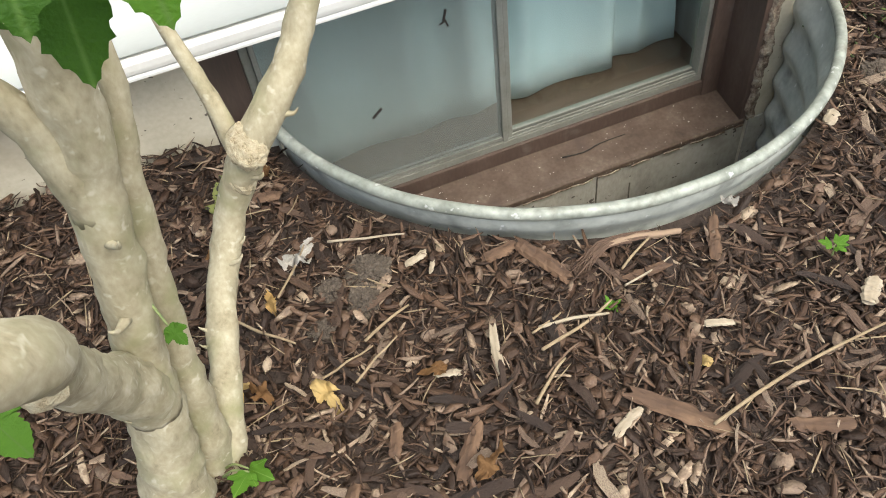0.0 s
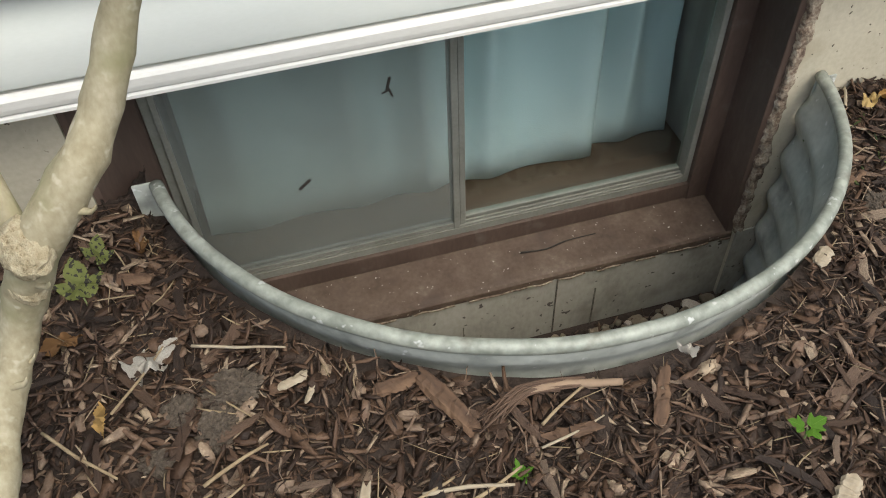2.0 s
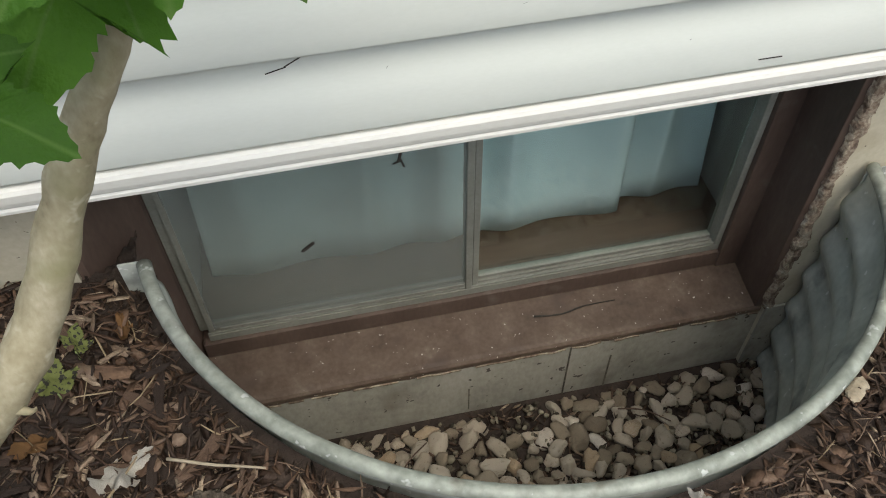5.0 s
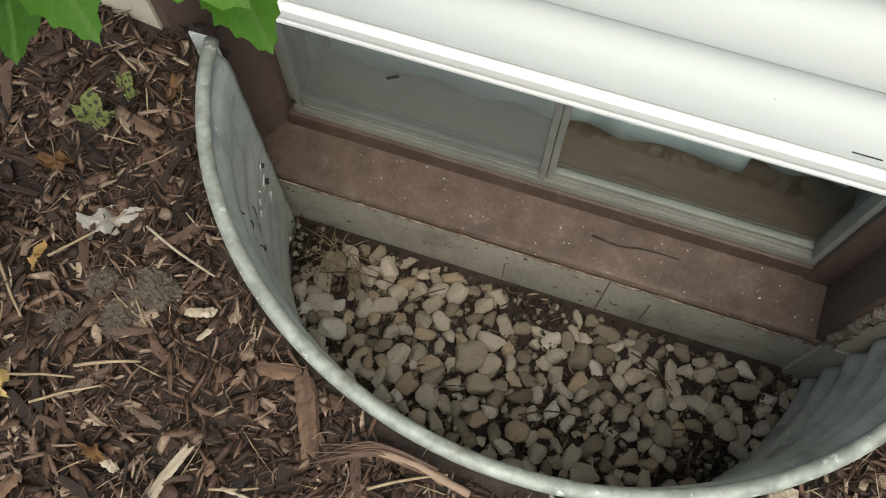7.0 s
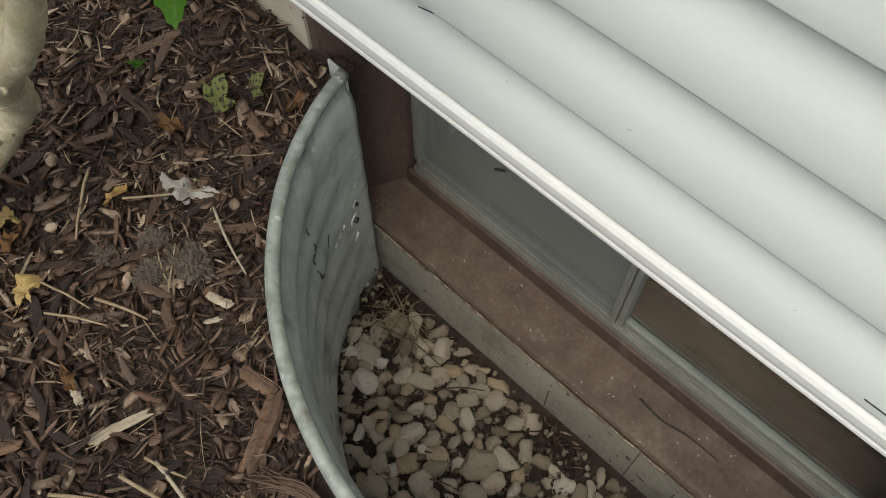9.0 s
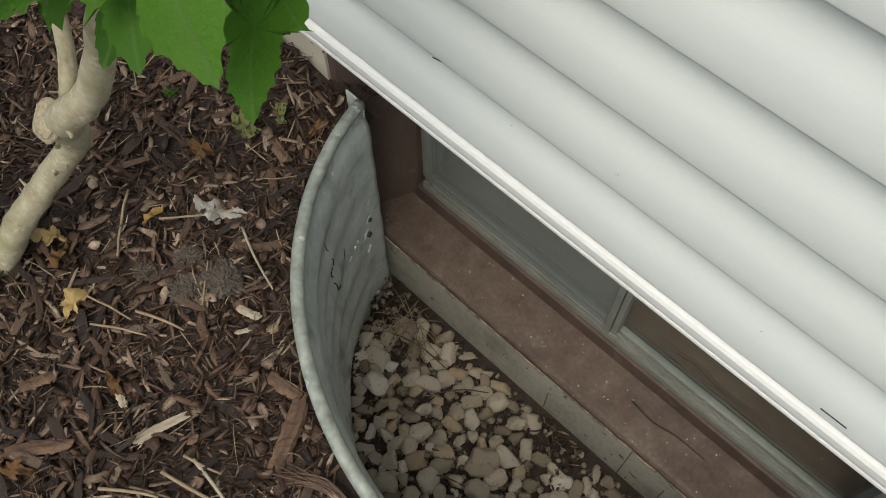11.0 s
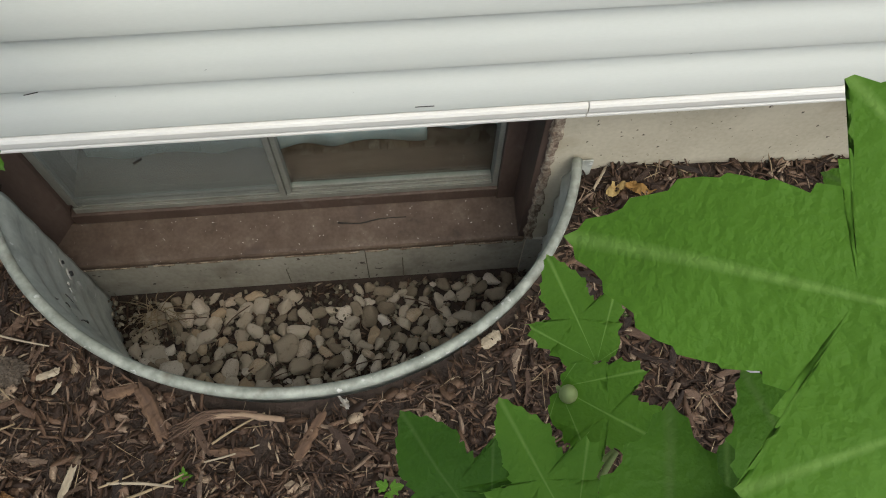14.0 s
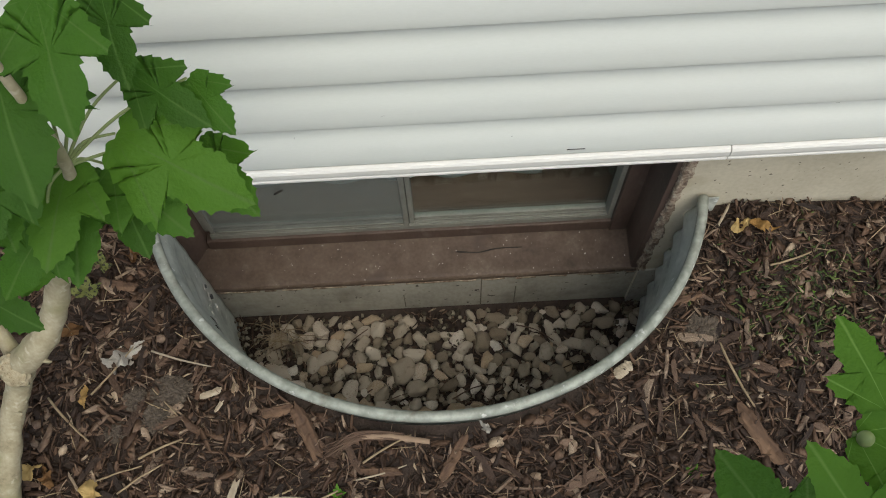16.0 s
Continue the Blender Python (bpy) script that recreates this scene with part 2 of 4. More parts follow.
M_MINERAL = material("lime_crust", [(0.3, (0.45, 0.44, 0.4)), (0.7, (0.66, 0.65, 0.6))], 90, 0.9, bump=0.6, fine=300)
M_CRACK = material("crack_dirt", [(0.3, (0.07, 0.06, 0.045)), (0.7, (0.2, 0.18, 0.14))], 90, 0.95, bump=0.5)
M_RUBBER = material("black_hole", [(0.3, (0.02, 0.02, 0.02)), (0.7, (0.04, 0.04, 0.04))], 60, 0.7)


def glass_material():
    m = bpy.data.materials.new("window_glass")
    m.use_nodes = True
    nd, ln = m.node_tree.nodes, m.node_tree.links
    nd.remove(nd["Principled BSDF"])
    t, g, f, mx, pw, ad = (nd.new(k) for k in ("ShaderNodeBsdfTransparent", "ShaderNodeBsdfGlossy", "ShaderNodeLayerWeight", "ShaderNodeMixShader", "ShaderNodeMath", "ShaderNodeMath"))
    t.inputs["Color"].default_value = (0.93, 0.97, 0.96, 1)
    g.inputs["Roughness"].default_value = 0.03
    pw.operation, ad.operation = "POWER", "MULTIPLY_ADD"
    pw.inputs[1].default_value, ad.inputs[1].default_value, ad.inputs[2].default_value = 3.5, 0.85, 0.07
    ln.new(f.outputs["Facing"], pw.inputs[0])
    ln.new(pw.outputs[0], ad.inputs[0])
    ln.new(ad.outputs[0], mx.inputs["Fac"])
    ln.new(t.outputs[0], mx.inputs[1])
    ln.new(g.outputs[0], mx.inputs[2])
    ln.new(mx.outputs[0], nd["Material Output"].inputs["Surface"])
    return m


def screen_material():
    """Fine insect mesh: the threads are far thinner than can be seen, so it is part cloth and part gap."""
    m = bpy.data.materials.new("insect_mesh")
    m.use_nodes = True
    nd, ln = m.node_tree.nodes, m.node_tree.links
    p = nd["Principled BSDF"]
    p.inputs["Base Color"].default_value, p.inputs["Roughness"].default_value = (0.27, 0.29, 0.265, 1), 0.8
    n = nd.new("ShaderNodeTexNoise")
    n.inputs["Scale"].default_value = 9
    tc = nd.new("ShaderNodeTexCoord")
    ln.new(tc.outputs["Object"], n.inputs["Vector"])
    mr = nd.new("ShaderNodeMapRange")
    mr.inputs["To Min"].default_value, mr.inputs["To Max"].default_value = 0.4, 0.56
    ln.new(n.outputs["Fac"], mr.inputs["Value"])
    t, mx = nd.new("ShaderNodeBsdfTransparent"), nd.new("ShaderNodeMixShader")
    ln.new(mr.outputs["Result"], mx.inputs["Fac"])
    ln.new(t.outputs[0], mx.inputs[1])
    ln.new(p.outputs[0], mx.inputs[2])
    ln.new(mx.outputs[0], nd["Material Output"].inputs["Surface"])
    return m


M_GLASS, M_SCREEN = glass_material(), screen_material()

# ---- mesh helpers ----


def mesh_of(name, bm, mat, smooth=False):
    me = bpy.data.meshes.new(name)
    bm.to_mesh(me)
    bm.free()
    me.materials.append(mat)
    if smooth:
        me.polygons.foreach_set("use_smooth", [True] * len(me.polygons))
    return me


def part(name, bm, mat, parent=None, label="", smooth=False):
    ob = new(name, mesh_of(name, bm, mat, smooth))
    ob.parent = parent
    if label:
        tagged(ob, label)
    return ob


def thing(name, label, category, kind="", group="", at=(0, 0, 0)):
    ob = new(name)
    ob.location = at
    return tagged(ob, label, category, group, kind)


def box(bm, x0, x1, y0, y1, z0, z1, bevel=0.0):
    r = bmesh.ops.create_cube(bm, size=1, matrix=Matrix.LocRotScale(((x0 + x1) / 2, (y0 + y1) / 2, (z0 + z1) / 2), None, (x1 - x0, y1 - y0, z1 - z0)))
    if bevel:
        edges = list({e for v in r["verts"] for e in v.link_edges})
        bmesh.ops.bevel(bm, geom=edges, offset=bevel, segments=2, affect="EDGES", profile=0.6)
    return bm


def boxes(*rows, bevel=0.0):
    bm = bmesh.new()
    for r in rows:
        box(bm, *r, bevel=bevel)
    return bm


def extrude_profile(pts, x0, x1, steps=1, closed=True):
    """Sweeps a profile of (y, z) along x."""
    bm = bmesh.new()
    rows = [[bm.verts.new((x0 + (x1 - x0) * i / steps, y, z)) for y, z in pts] for i in range(steps + 1)]
    n = len(pts)
    for a, b in zip(rows, rows[1:]):
        for j in range(n if closed else n - 1):
            bm.faces.new((a[j], b[j], b[(j + 1) % n], a[(j + 1) % n]))
    if closed:
        bm.faces.new(rows[0])
        bm.faces.new(rows[-1][::-1])
    bmesh.ops.recalc_face_normals(bm, faces=bm.faces)
    return bm


def tube(points, radii, sides=12, rough=0.0, seed=0, caps=True):
    """A smooth tapered tube through points, with knobbly skin."""
    P = [Vector(p) for p in points]
    fine, rad = [], []
    for i in range(len(P) - 1):
        a, b, c, d = P[max(i - 1, 0)], P[i], P[i + 1], P[min(i + 2, len(P) - 1)]
        n = max(2, int((c - b).length / 0.012)) if rough else 5
        n = min(n, 14)
        for k in range(n):
            t = k / n
            fine.append(0.5 * ((2 * b) + (c - a) * t + (2 * a - 5 * b + 4 * c - d) * t * t + (3 * b - a - 3 * c + d) * t ** 3))
            rad.append(radii[i] * (1 - t) + radii[i + 1] * t)
    fine.append(P[-1]), rad.append(radii[-1])
    bm = bmesh.new()
    rings, up = [], Vector((0.31, 0.17, 0.94))
    for i, p in enumerate(fine):
        d = (fine[min(i + 1, len(fine) - 1)] - fine[max(i - 1, 0)]).normalized()
        u = d.cross(up)
        if u.length < 0.1:
            u = d.cross(Vector((1, 0, 0)))
        u.normalize()
        v = u.cross(d)
        up = v
        ring = []
        for j in range(sides):
            w = 2 * math.pi * j / sides
            q = u * math.cos(w) + v * math.sin(w)
            r = rad[i]
            if rough:
                r *= 1 + rough * noise.noise((p + q * r) * 45 + Vector((seed, 0, 0))) + 0.6 * rough * noise.noise((p + q * r) * 130 + Vector((0, seed, 0)))
            ring.append(bm.verts.new(p + q * r))
        rings.append(ring)
    for a, b in zip(rings, rings[1:]):
        for j in range(sides):
            bm.faces.new((a[j], a[(j + 1) % sides], b[(j + 1) % sides], b[j]))
    if caps:
        bm.faces.new(rings[0][::-1])
        bm.faces.new(rings[-1])
    bmesh.ops.recalc_face_normals(bm, faces=bm.faces)
    return bm


WX, WY, WA, WB = 0.0315, 0.0778, 0.4813, 0.4522       # the well: middle and half axes of its arc
W0 = math.pi + 0.19                                   # where the arc meets the wall
W1 = 3 * math.pi - W0


def rim_z(x, y):
    """Height of the steel rim, which dips to the east as the bed does."""
    return 0.0703 - 0.0576 * max(-1.2, min(1.2, x)) - 0.014 * max(-1.2, min(0, y))


def ground_z(x, y):
    """Height of the mulch: banked up a little along the wall."""
    z = rim_z(x, y) - 0.055 + 0.012 * noise.noise(Vector((x * 3.1, y * 3.1, 0.3))) + 0.007 * noise.noise(Vector((x * 11, y * 11, 4.2)))
    z += (0.038 if x < 0 else 0.016) * math.exp(y / 0.14) * min(1, max(0, (abs(x) - 0.46) / 0.1))
    z += 0.012 * min(1, max(0, (-0.45 - y) / 0.2))
    return z


# ---- ground ----
gm = bmesh.new()
scales = [1.0 + 0.035 * i for i in range(40)] + [2.6, 3, 3.6, 4.6, 6, 9, 15, 30, 70, 200, 700]
rings = []
for s in scales:
    ring = []
    for i in range(133):
        w = W0 + (W1 - W0) * i / 132
        x, y = WX + WA * s * math.cos(w), WY + WB * s * math.sin(w)
        ring.append(gm.verts.new((x, y if 0 < i < 132 else 0.015, ground_z(x, y) if s < 5 else 0.0)))
    rings.append(ring)
for a, b in zip(rings, rings[1:]):
    for i in range(132):
        gm.faces.new((a[i], b[i], b[i + 1], a[i + 1]))
for x0, x1, y0, y1 in ((-330, -3.3, 0.0, 4.2), (3.3, 330, 0.0, 4.2), (-330, 330, 4.2, 300)):
    gm.faces.new([gm.verts.new(q) for q in ((x0, y0, 0.0), (x1, y0, 0.0), (x1, y1, 0.0), (x0, y1, 0.0))])
bmesh.ops.recalc_face_normals(gm, faces=gm.faces)
ground = tagged(part("ground", gm, M_SOIL, smooth=True), "dark damp soil under bark mulch beside a house", "ground", kind="structure")

# ---- house ----
OX, OXL, OZ0, OZ1 = 0.456, 0.52, -0.306, 0.30      # opening in the foundation
wall = thing("wall_south", "sand-painted concrete foundation wall with a window opening", "wall", "structure")
part("foundation", boxes((-3.3, -OXL, 0, 0.2, -1.9, OZ1), (OX, 3.3, 0, 0.2, -1.9, OZ1)), M_CONC, wall, "sand-coloured painted concrete with dirt specks")
part("apron", boxes((-OXL, OX, 0.0075, 0.2, -1.9, -0.3055)), M_CONC2, wall, "bare grey concrete below the window sill")
part("header", boxes((-3.3, 3.3, 0.0, 0.2, OZ1, 2.7)), M_ROOM, wall)
seam = boxes((0.1245, 0.1265, 0.0055, 0.012, -0.52, OZ0 - 0.002))
box(seam, 0.2, 0.2025, 0.0062, 0.012, -0.47, -0.36)
box(seam, -0.046, -0.044, 0.0062, 0.012, -0.45, -0.38)
part("form_seam", seam, M_CRACK, wall, "dark cracks in the concrete")


def rough_strip(x0, x1, y0, y1, z0, z1, amp, seed):
    bm = bmesh.new()
    nx, nz = 8, 130
    g = [[bm.verts.new((x0 + (x1 - x0) * i / nx, y0 if 0 < i < nx else y1, z0 + (z1 - z0) * j / nz)) for i in range(nx + 1)] for j in range(nz + 1)]
    for j in range(nz):
        for i in range(nx):
            bm.faces.new((g[j][i], g[j][i + 1], g[j + 1][i + 1], g[j + 1][i]))
    for j in range(nz + 1):
        for i in range(nx + 1):
            v = g[j][i]
            v.co.y += 0.5 * amp * noise.noise(v.co * 70 + Vector((seed, 0, 0))) + 0.35 * amp * noise.noise(v.co * 190 + Vector((seed, 0, 0))) - 0.25 * amp
            v.co.x += 0.6 * amp * noise.noise(v.co * 33 + Vector((0, seed, 0))) + 0.5 * amp * noise.noise(v.co * 110 + Vector((0, seed, 0)))
    return bm


part("broken_edge", rough_strip(0.45, 0.469, -0.001, 0.012, -0.29, OZ1, 0.008, 3), M_RUBBLE, wall, "crumbled bare concrete edge", True)
part("footing_face", boxes((OX, 0.53, -0.004, 0.0, -1.9, -0.285), (-0.53, -OX, -0.004, 0.0, -1.9, -0.285)), M_CONC2, wall, "bare grey concrete inside the well")

dirt = bmesh.new()
bmesh.ops.create_grid(dirt, x_segments=24, y_segments=24, size=0.5)
for v in dirt.verts:
    x, y = -0.492 + 0.056 * v.co.x, 0.05 + 0.112 * v.co.y
    v.co = (x, min(y, (x + 0.519) * 1.627 + 0.012), 0.055 + 0.012 * noise.noise(Vector((x * 60, y * 60, 2))) + 0.006 * noise.noise(Vector((x * 160, y * 160, 5))))
part("dirt_fill", dirt, M_SOIL, wall, "dark soil washed in behind the steel flange", True)

for nm, b in (("wall_west", (-3.3, -3.1, 0.2, 4.2, -1.9, 2.7)), ("wall_east", (3.1, 3.3, 0.2, 4.2, -1.9, 2.7)), ("wall_north", (-3.1, 3.1, 4.0, 4.2, -1.9, 2.7)),
              ("floor", (-3.1, 3.1, 0.2, 4.0, -1.9, -1.75)), ("ceiling", (-3.1, 3.1, 0.2, 4.0, 0.5, 0.62)), ("roof", (-3.3, 3.3, 0.0, 4.2, 2.7, 2.8))):
    tagged(part(nm, boxes(b), M_ROOM), "plain plastered " + nm.split("_")[0] + " closing the house", nm.split("_")[0], kind="structure")

siding = thing("siding", "white horizontal vinyl lap siding, slightly dusty", "siding", "structure")
SY, SZ, COURSE = -0.061, 0.3, 0.096
for k in range(27):
    z = SZ + COURSE * k
    pts = [(SY + 0.012, z + 0.002), (SY + 0.0025, z), (SY + 0.0005, z + 0.0008), (SY, z + 0.003), (SY + 0.0005, z + 0.017), (SY + 0.0015, z + 0.03), (SY + 0.003, z + 0.04), (SY + 0.0055, z + 0.05), (SY + 0.009, z + 0.06),
           (SY + 0.0125, z + 0.073), (SY + 0.015, z + 0.086), (SY + 0.016, z + COURSE + 0.004), (SY + 0.02, z + COURSE + 0.004), (SY + 0.02, z + 0.006)]
    part("siding_panel", extrude_profile(pts, -3.32, 3.32), M_SIDING, siding, smooth=True)
lip = [(0.0, 0.2741), (SY + 0.004, 0.2714), (SY - 0.001, 0.2645), (SY - 0.003, 0.2658), (SY - 0.003, 0.2695), (SY - 0.001, 0.2721), (SY - 0.0035, 0.2754), (SY - 0.0045, 0.2807), (SY - 0.0045, 0.2899),
       (SY - 0.002, 0.2939), (SY + 0.003, 0.2955), (SY + 0.012, 0.2955), (SY + 0.012, 0.3230), (0.0, 0.3230)]
for x0, x1 in ((-3.32, 0.4705), (0.472, 3.32)):
    part("starter_strip", extrude_profile(lip, x0, x1), M_TRIM, siding, "ivory starter trim under the lowest course")

# ---- window ----
win = thing("window_1", "sliding basement window with insect screen on one half", "window", "structure")
FX, FL, FT = 0.403, -0.437, 0.30
splay = bmesh.new()
low, high = ([splay.verts.new((x, y, z)) for x, y in ((-0.519, 0.004), (-0.511, 0.008), (-0.452, 0.104), (-0.45, 0.113), (-0.45, 0.199), (-0.519, 0.199))] for z in (-0.295, FT))
splay.faces.new(low[::-1]), splay.faces.new(high)
for i in range(6):
    splay.faces.new((low[i], low[(i + 1) % 6], high[(i + 1) % 6], high[i]))
bmesh.ops.recalc_face_normals(splay, faces=splay.faces)
part("jamb_board", splay, M_BROWN, win, "dark brown painted splayed board with stains")
part("jamb_board", boxes((0.44, OX - 0.002, 0.006, 0.1, -0.29, FT), bevel=0.002), M_BROWN, win, "dark brown painted board with peeling edges")
part("stop_board", boxes((FX, 0.442, 0.09, 0.12, -0.277, FT), bevel=0.002), M_BROWN, win)
sillp = [(0.012, -0.3065), (0.005, -0.3055), (0.0035, -0.3), (0.004, -0.2925), (0.0075, -0.288), (0.014, -0.2865), (0.04, -0.284), (0.096, -0.275), (0.096, -0.303)]
sill_bm = extrude_profile(sillp, -0.517, 0.452, 70)
for v in sill_bm.verts:
    if v.co.y < 0.02 and v.co.z < -0.3:
        v.co.z += 0.005 * noise.noise(Vector((v.co.x * 38, 1, 2)))
part("window_sill", sill_bm, M_SILL, win, "worn reddish-brown painted sill with dust and specks")
crack = bmesh.new()
for i in range(150):
    x = -0.45 + 0.9 * i / 150
    k = noise.noise(Vector((x * 30, 7, 0)))
    if k > -0.12:
        zc = -0.3055 + 0.004 * noise.noise(Vector((x * 38, 1, 2)))
        box(crack, x, x + 0.0062, 0.0025, 0.009, zc - 0.0022 - 0.001 * k, zc + 0.0006)
part("paint_crack", crack, M_RUBBLE, win, "chipped pale edge under the sill paint")
part("riser_board", boxes((-0.449, 0.4395, 0.093, 0.128, -0.277, -0.24), bevel=0.004), M_BROWN, win)
fr = boxes((FL, FX, 0.1, 0.13, -0.24, -0.226), (FL, FX, 0.109, 0.1115, -0.226, -0.221), (FL, FX, 0.117, 0.1195, -0.226, -0.219), (FL, FX, 0.1015, 0.104, -0.226, -0.222))
part("window_frame", fr, M_ALU, win, "grey aluminium bottom track with three ridges")
for xa, xb, ya in ((FL - 0.0125, FL + 0.002, 0.112), (FX - 0.011, FX, 0.099)):
    part("window_frame", boxes((xa, xb, ya, 0.13, -0.226, FT), bevel=0.002), M_ALU, win)
part("mullion", boxes((-0.031, -0.02, 0.1, 0.124, -0.226, FT), (-0.019, -0.009, 0.104, 0.126, -0.226, FT), bevel=0.0015), M_ALU, win)
part("sash_rail", boxes((-0.009, 0.39, 0.114, 0.126, -0.2195, -0.2155), bevel=0.001), M_ALU, win)
part("screen_frame", boxes((FL + 0.0025, FL + 0.011, 0.104, 0.11, -0.2205, FT), (FL + 0.02, -0.031, 0.1023, 0.1077, -0.2205, -0.214)), M_ALU, win)
pane_r = part("glass_pane", boxes((-0.009, 0.389, 0.118, 0.121, -0.2155, FT)), M_GLASS, win, "clear glass with faint reflections")
pane_l = part("glass_pane", boxes((FL + 0.0025, -0.02, 0.121, 0.124, -0.219, FT)), M_GLASS, win)
pane_r.visible_shadow = pane_l.visible_shadow = False
sm = bmesh.new()
nx = 24
g = [[sm.verts.new((FL + 0.01 + 0.397 * i / nx, 0.104 + 0.0012 * noise.noise(Vector((i * 0.3, j * 0.3, 5))), -0.2145 + (FT + 0.2145) * j / nx)) for i in range(nx + 1)] for j in range(nx + 1)]
for j in range(nx):
    for i in range(nx):
        sm.faces.new((g[j][i], g[j][i + 1], g[j + 1][i + 1], g[j + 1][i]))
part("insect_screen", sm, M_SCREEN, win, "dusty grey insect screen mesh", True)
part("inner_sill", boxes((-0.45, 0.45, 0.128, 0.36, -0.29, -0.252)), M_INNER, win, "dark brown inner wooden sill")
for sx in (-1, 1):
    part("inner_reveal", boxes((min(sx * 0.45, sx * 0.47), max(sx * 0.45, sx * 0.47), 0.2, 0.36, -0.29, 0.5)), M_ROOM, win)


def curtain(x0, x1, y, hem, seed, label):
    bm = bmesh.new()
    n, rows = 90, 12
    g = []
    for j in range(rows + 1):
        r = []
        for i in range(n + 1):
            x = x0 + (x1 - x0) * i / n
            d = 0.052 * (0.5 + 0.5 * math.sin(x * 44 + seed + 1.1 * math.sin(x * 13 + seed))) ** 0.8 + 0.005 * noise.noise(Vector((x * 17, seed, j * 0.05)))
            z = hem + (0.46 - hem) * j / rows + (0.002 * noise.noise(Vector((x * 12, seed, 3))) if j == 0 else 0)
            r.append(bm.verts.new((x, y + d * (0.2 + 0.8 * min(1, j / 3)), z)))
        g.append(r)
    for j in range(rows):
        for i in range(n):
            bm.faces.new((g[j][i], g[j][i + 1], g[j + 1][i + 1], g[j + 1][i]))
    ob = part("curtain", bm, M_CURTAIN, smooth=True)
    mod = ob.modifiers.new("thickness", "SOLIDIFY")
    mod.thickness = 0.0015
    return tagged(ob, label, "curtain", group="curtains behind the window")


curtain(-0.43, 0.27, 0.222, -0.2475, 0.4, "pale teal cloth curtain hanging in folds behind glass")
curtain(0.262, 0.432, 0.243, -0.2475, 2.1, "pale teal curtain edge in shade behind glass")

# ---- window well ----
well = thing("window_well", "half-round corrugated galvanised steel window well around a basement window", "window well")


def well_point(w, off):
    c, s = math.cos(w), math.sin(w)
    n = Vector((c / WA, s / WB)).normalized()
    return WX + WA * c + n.x * off, WY + WB * s + n.y * off




def shell_off(w, depth):
    """How far the sheet stands in from the rim: horizontal ridges that run out towards the west end."""
    fade = min(1, max(0, (depth - 0.022) / 0.02))
    ridge = 0.0058 * min(1, max(0.12, (w - W0) / 0.7)) * math.cos((depth - 0.03) * 2 * math.pi / 0.084)
    return -0.0015 - 0.0085 * fade + fade * ridge


def on_shell(w, depth, proud=0.0):
    x, y = well_point(w, shell_off(w, depth) - proud)
    return Vector((x, y, rim_z(x, y) - depth))


bm = bmesh.new()
rows = []
for k in range(96):
    depth = 0.004 + 0.006 * k
    rows.append([bm.verts.new(on_shell(W0 + (W1 - W0) * i / 140, depth)) for i in range(141)])
for a, b in zip(rows, rows[1:]):
    for i in range(140):
        bm.faces.new((a[i], a[i + 1], b[i + 1], b[i]))
shell = part("shell", bm, M_STEEL, well, "corrugated galvanised wall with white mineral stains", True)
shell.modifiers.new("thickness", "SOLIDIFY").thickness = 0.002
arc = [well_point(W0 + (W1 - W0) * i / 48, 0.001) for i in range(49)]
pts = [(x, y, rim_z(x, y) + 0.0006 * math.sin(i * 1.1)) for i, (x, y) in enumerate(arc)]
part("rim", tube(pts, [0.009] * 49, 14, 0.012, 2), M_RIM, well, "rolled rounded rim with scuffs and pale spots", True)
for sx in (-1, 1):
    xe = well_point(W0 if sx < 0 else W1, 0)[0]
    xa, xb = xe - sx * 0.004, xe + sx * 0.03
    part("flange", boxes((min(xa, xb), max(xa, xb), -0.009, -0.006, -0.55, rim_z(xe, 0) + (0.006 if sx < 0 else -0.004)), bevel=0.001), M_STEEL, well)


def bolt(w, depth, size=1.0):
    m = Matrix.Translation(on_shell(w, depth, 0.003)) @ Vector((-math.cos(w) / WA, -math.sin(w) / WB, 0)).to_track_quat("Z", "Y").to_matrix().to_4x4() @ Matrix.Scale(size, 4)
    wm = bmesh.new()
    bmesh.ops.create_cone(wm, segments=20, radius1=0.0115, radius2=0.0105, depth=0.002, cap_ends=True)
    for v in wm.verts:
        v.co *= 1 + 0.16 * noise.noise(v.co * 180 + Vector((depth * 90, 0, 0)))
    part("washer", wm, M_MINERAL, shell, "pale corroded washer").matrix_local = m
    bm = bmesh.new()
    bmesh.ops.create_cone(bm, segments=6, radius1=0.0055, radius2=0.005, depth=0.005, cap_ends=True, matrix=Matrix.Translation((0, 0, 0.003)))
    part("bolt", bm, M_RUBBER, shell, "dark rusted bolt head").matrix_local = m


bolt(3.437, 0.287)
bolt(3.42, 0.25, 0.72)
bolt(2 * W1 - 6.02, 0.285)
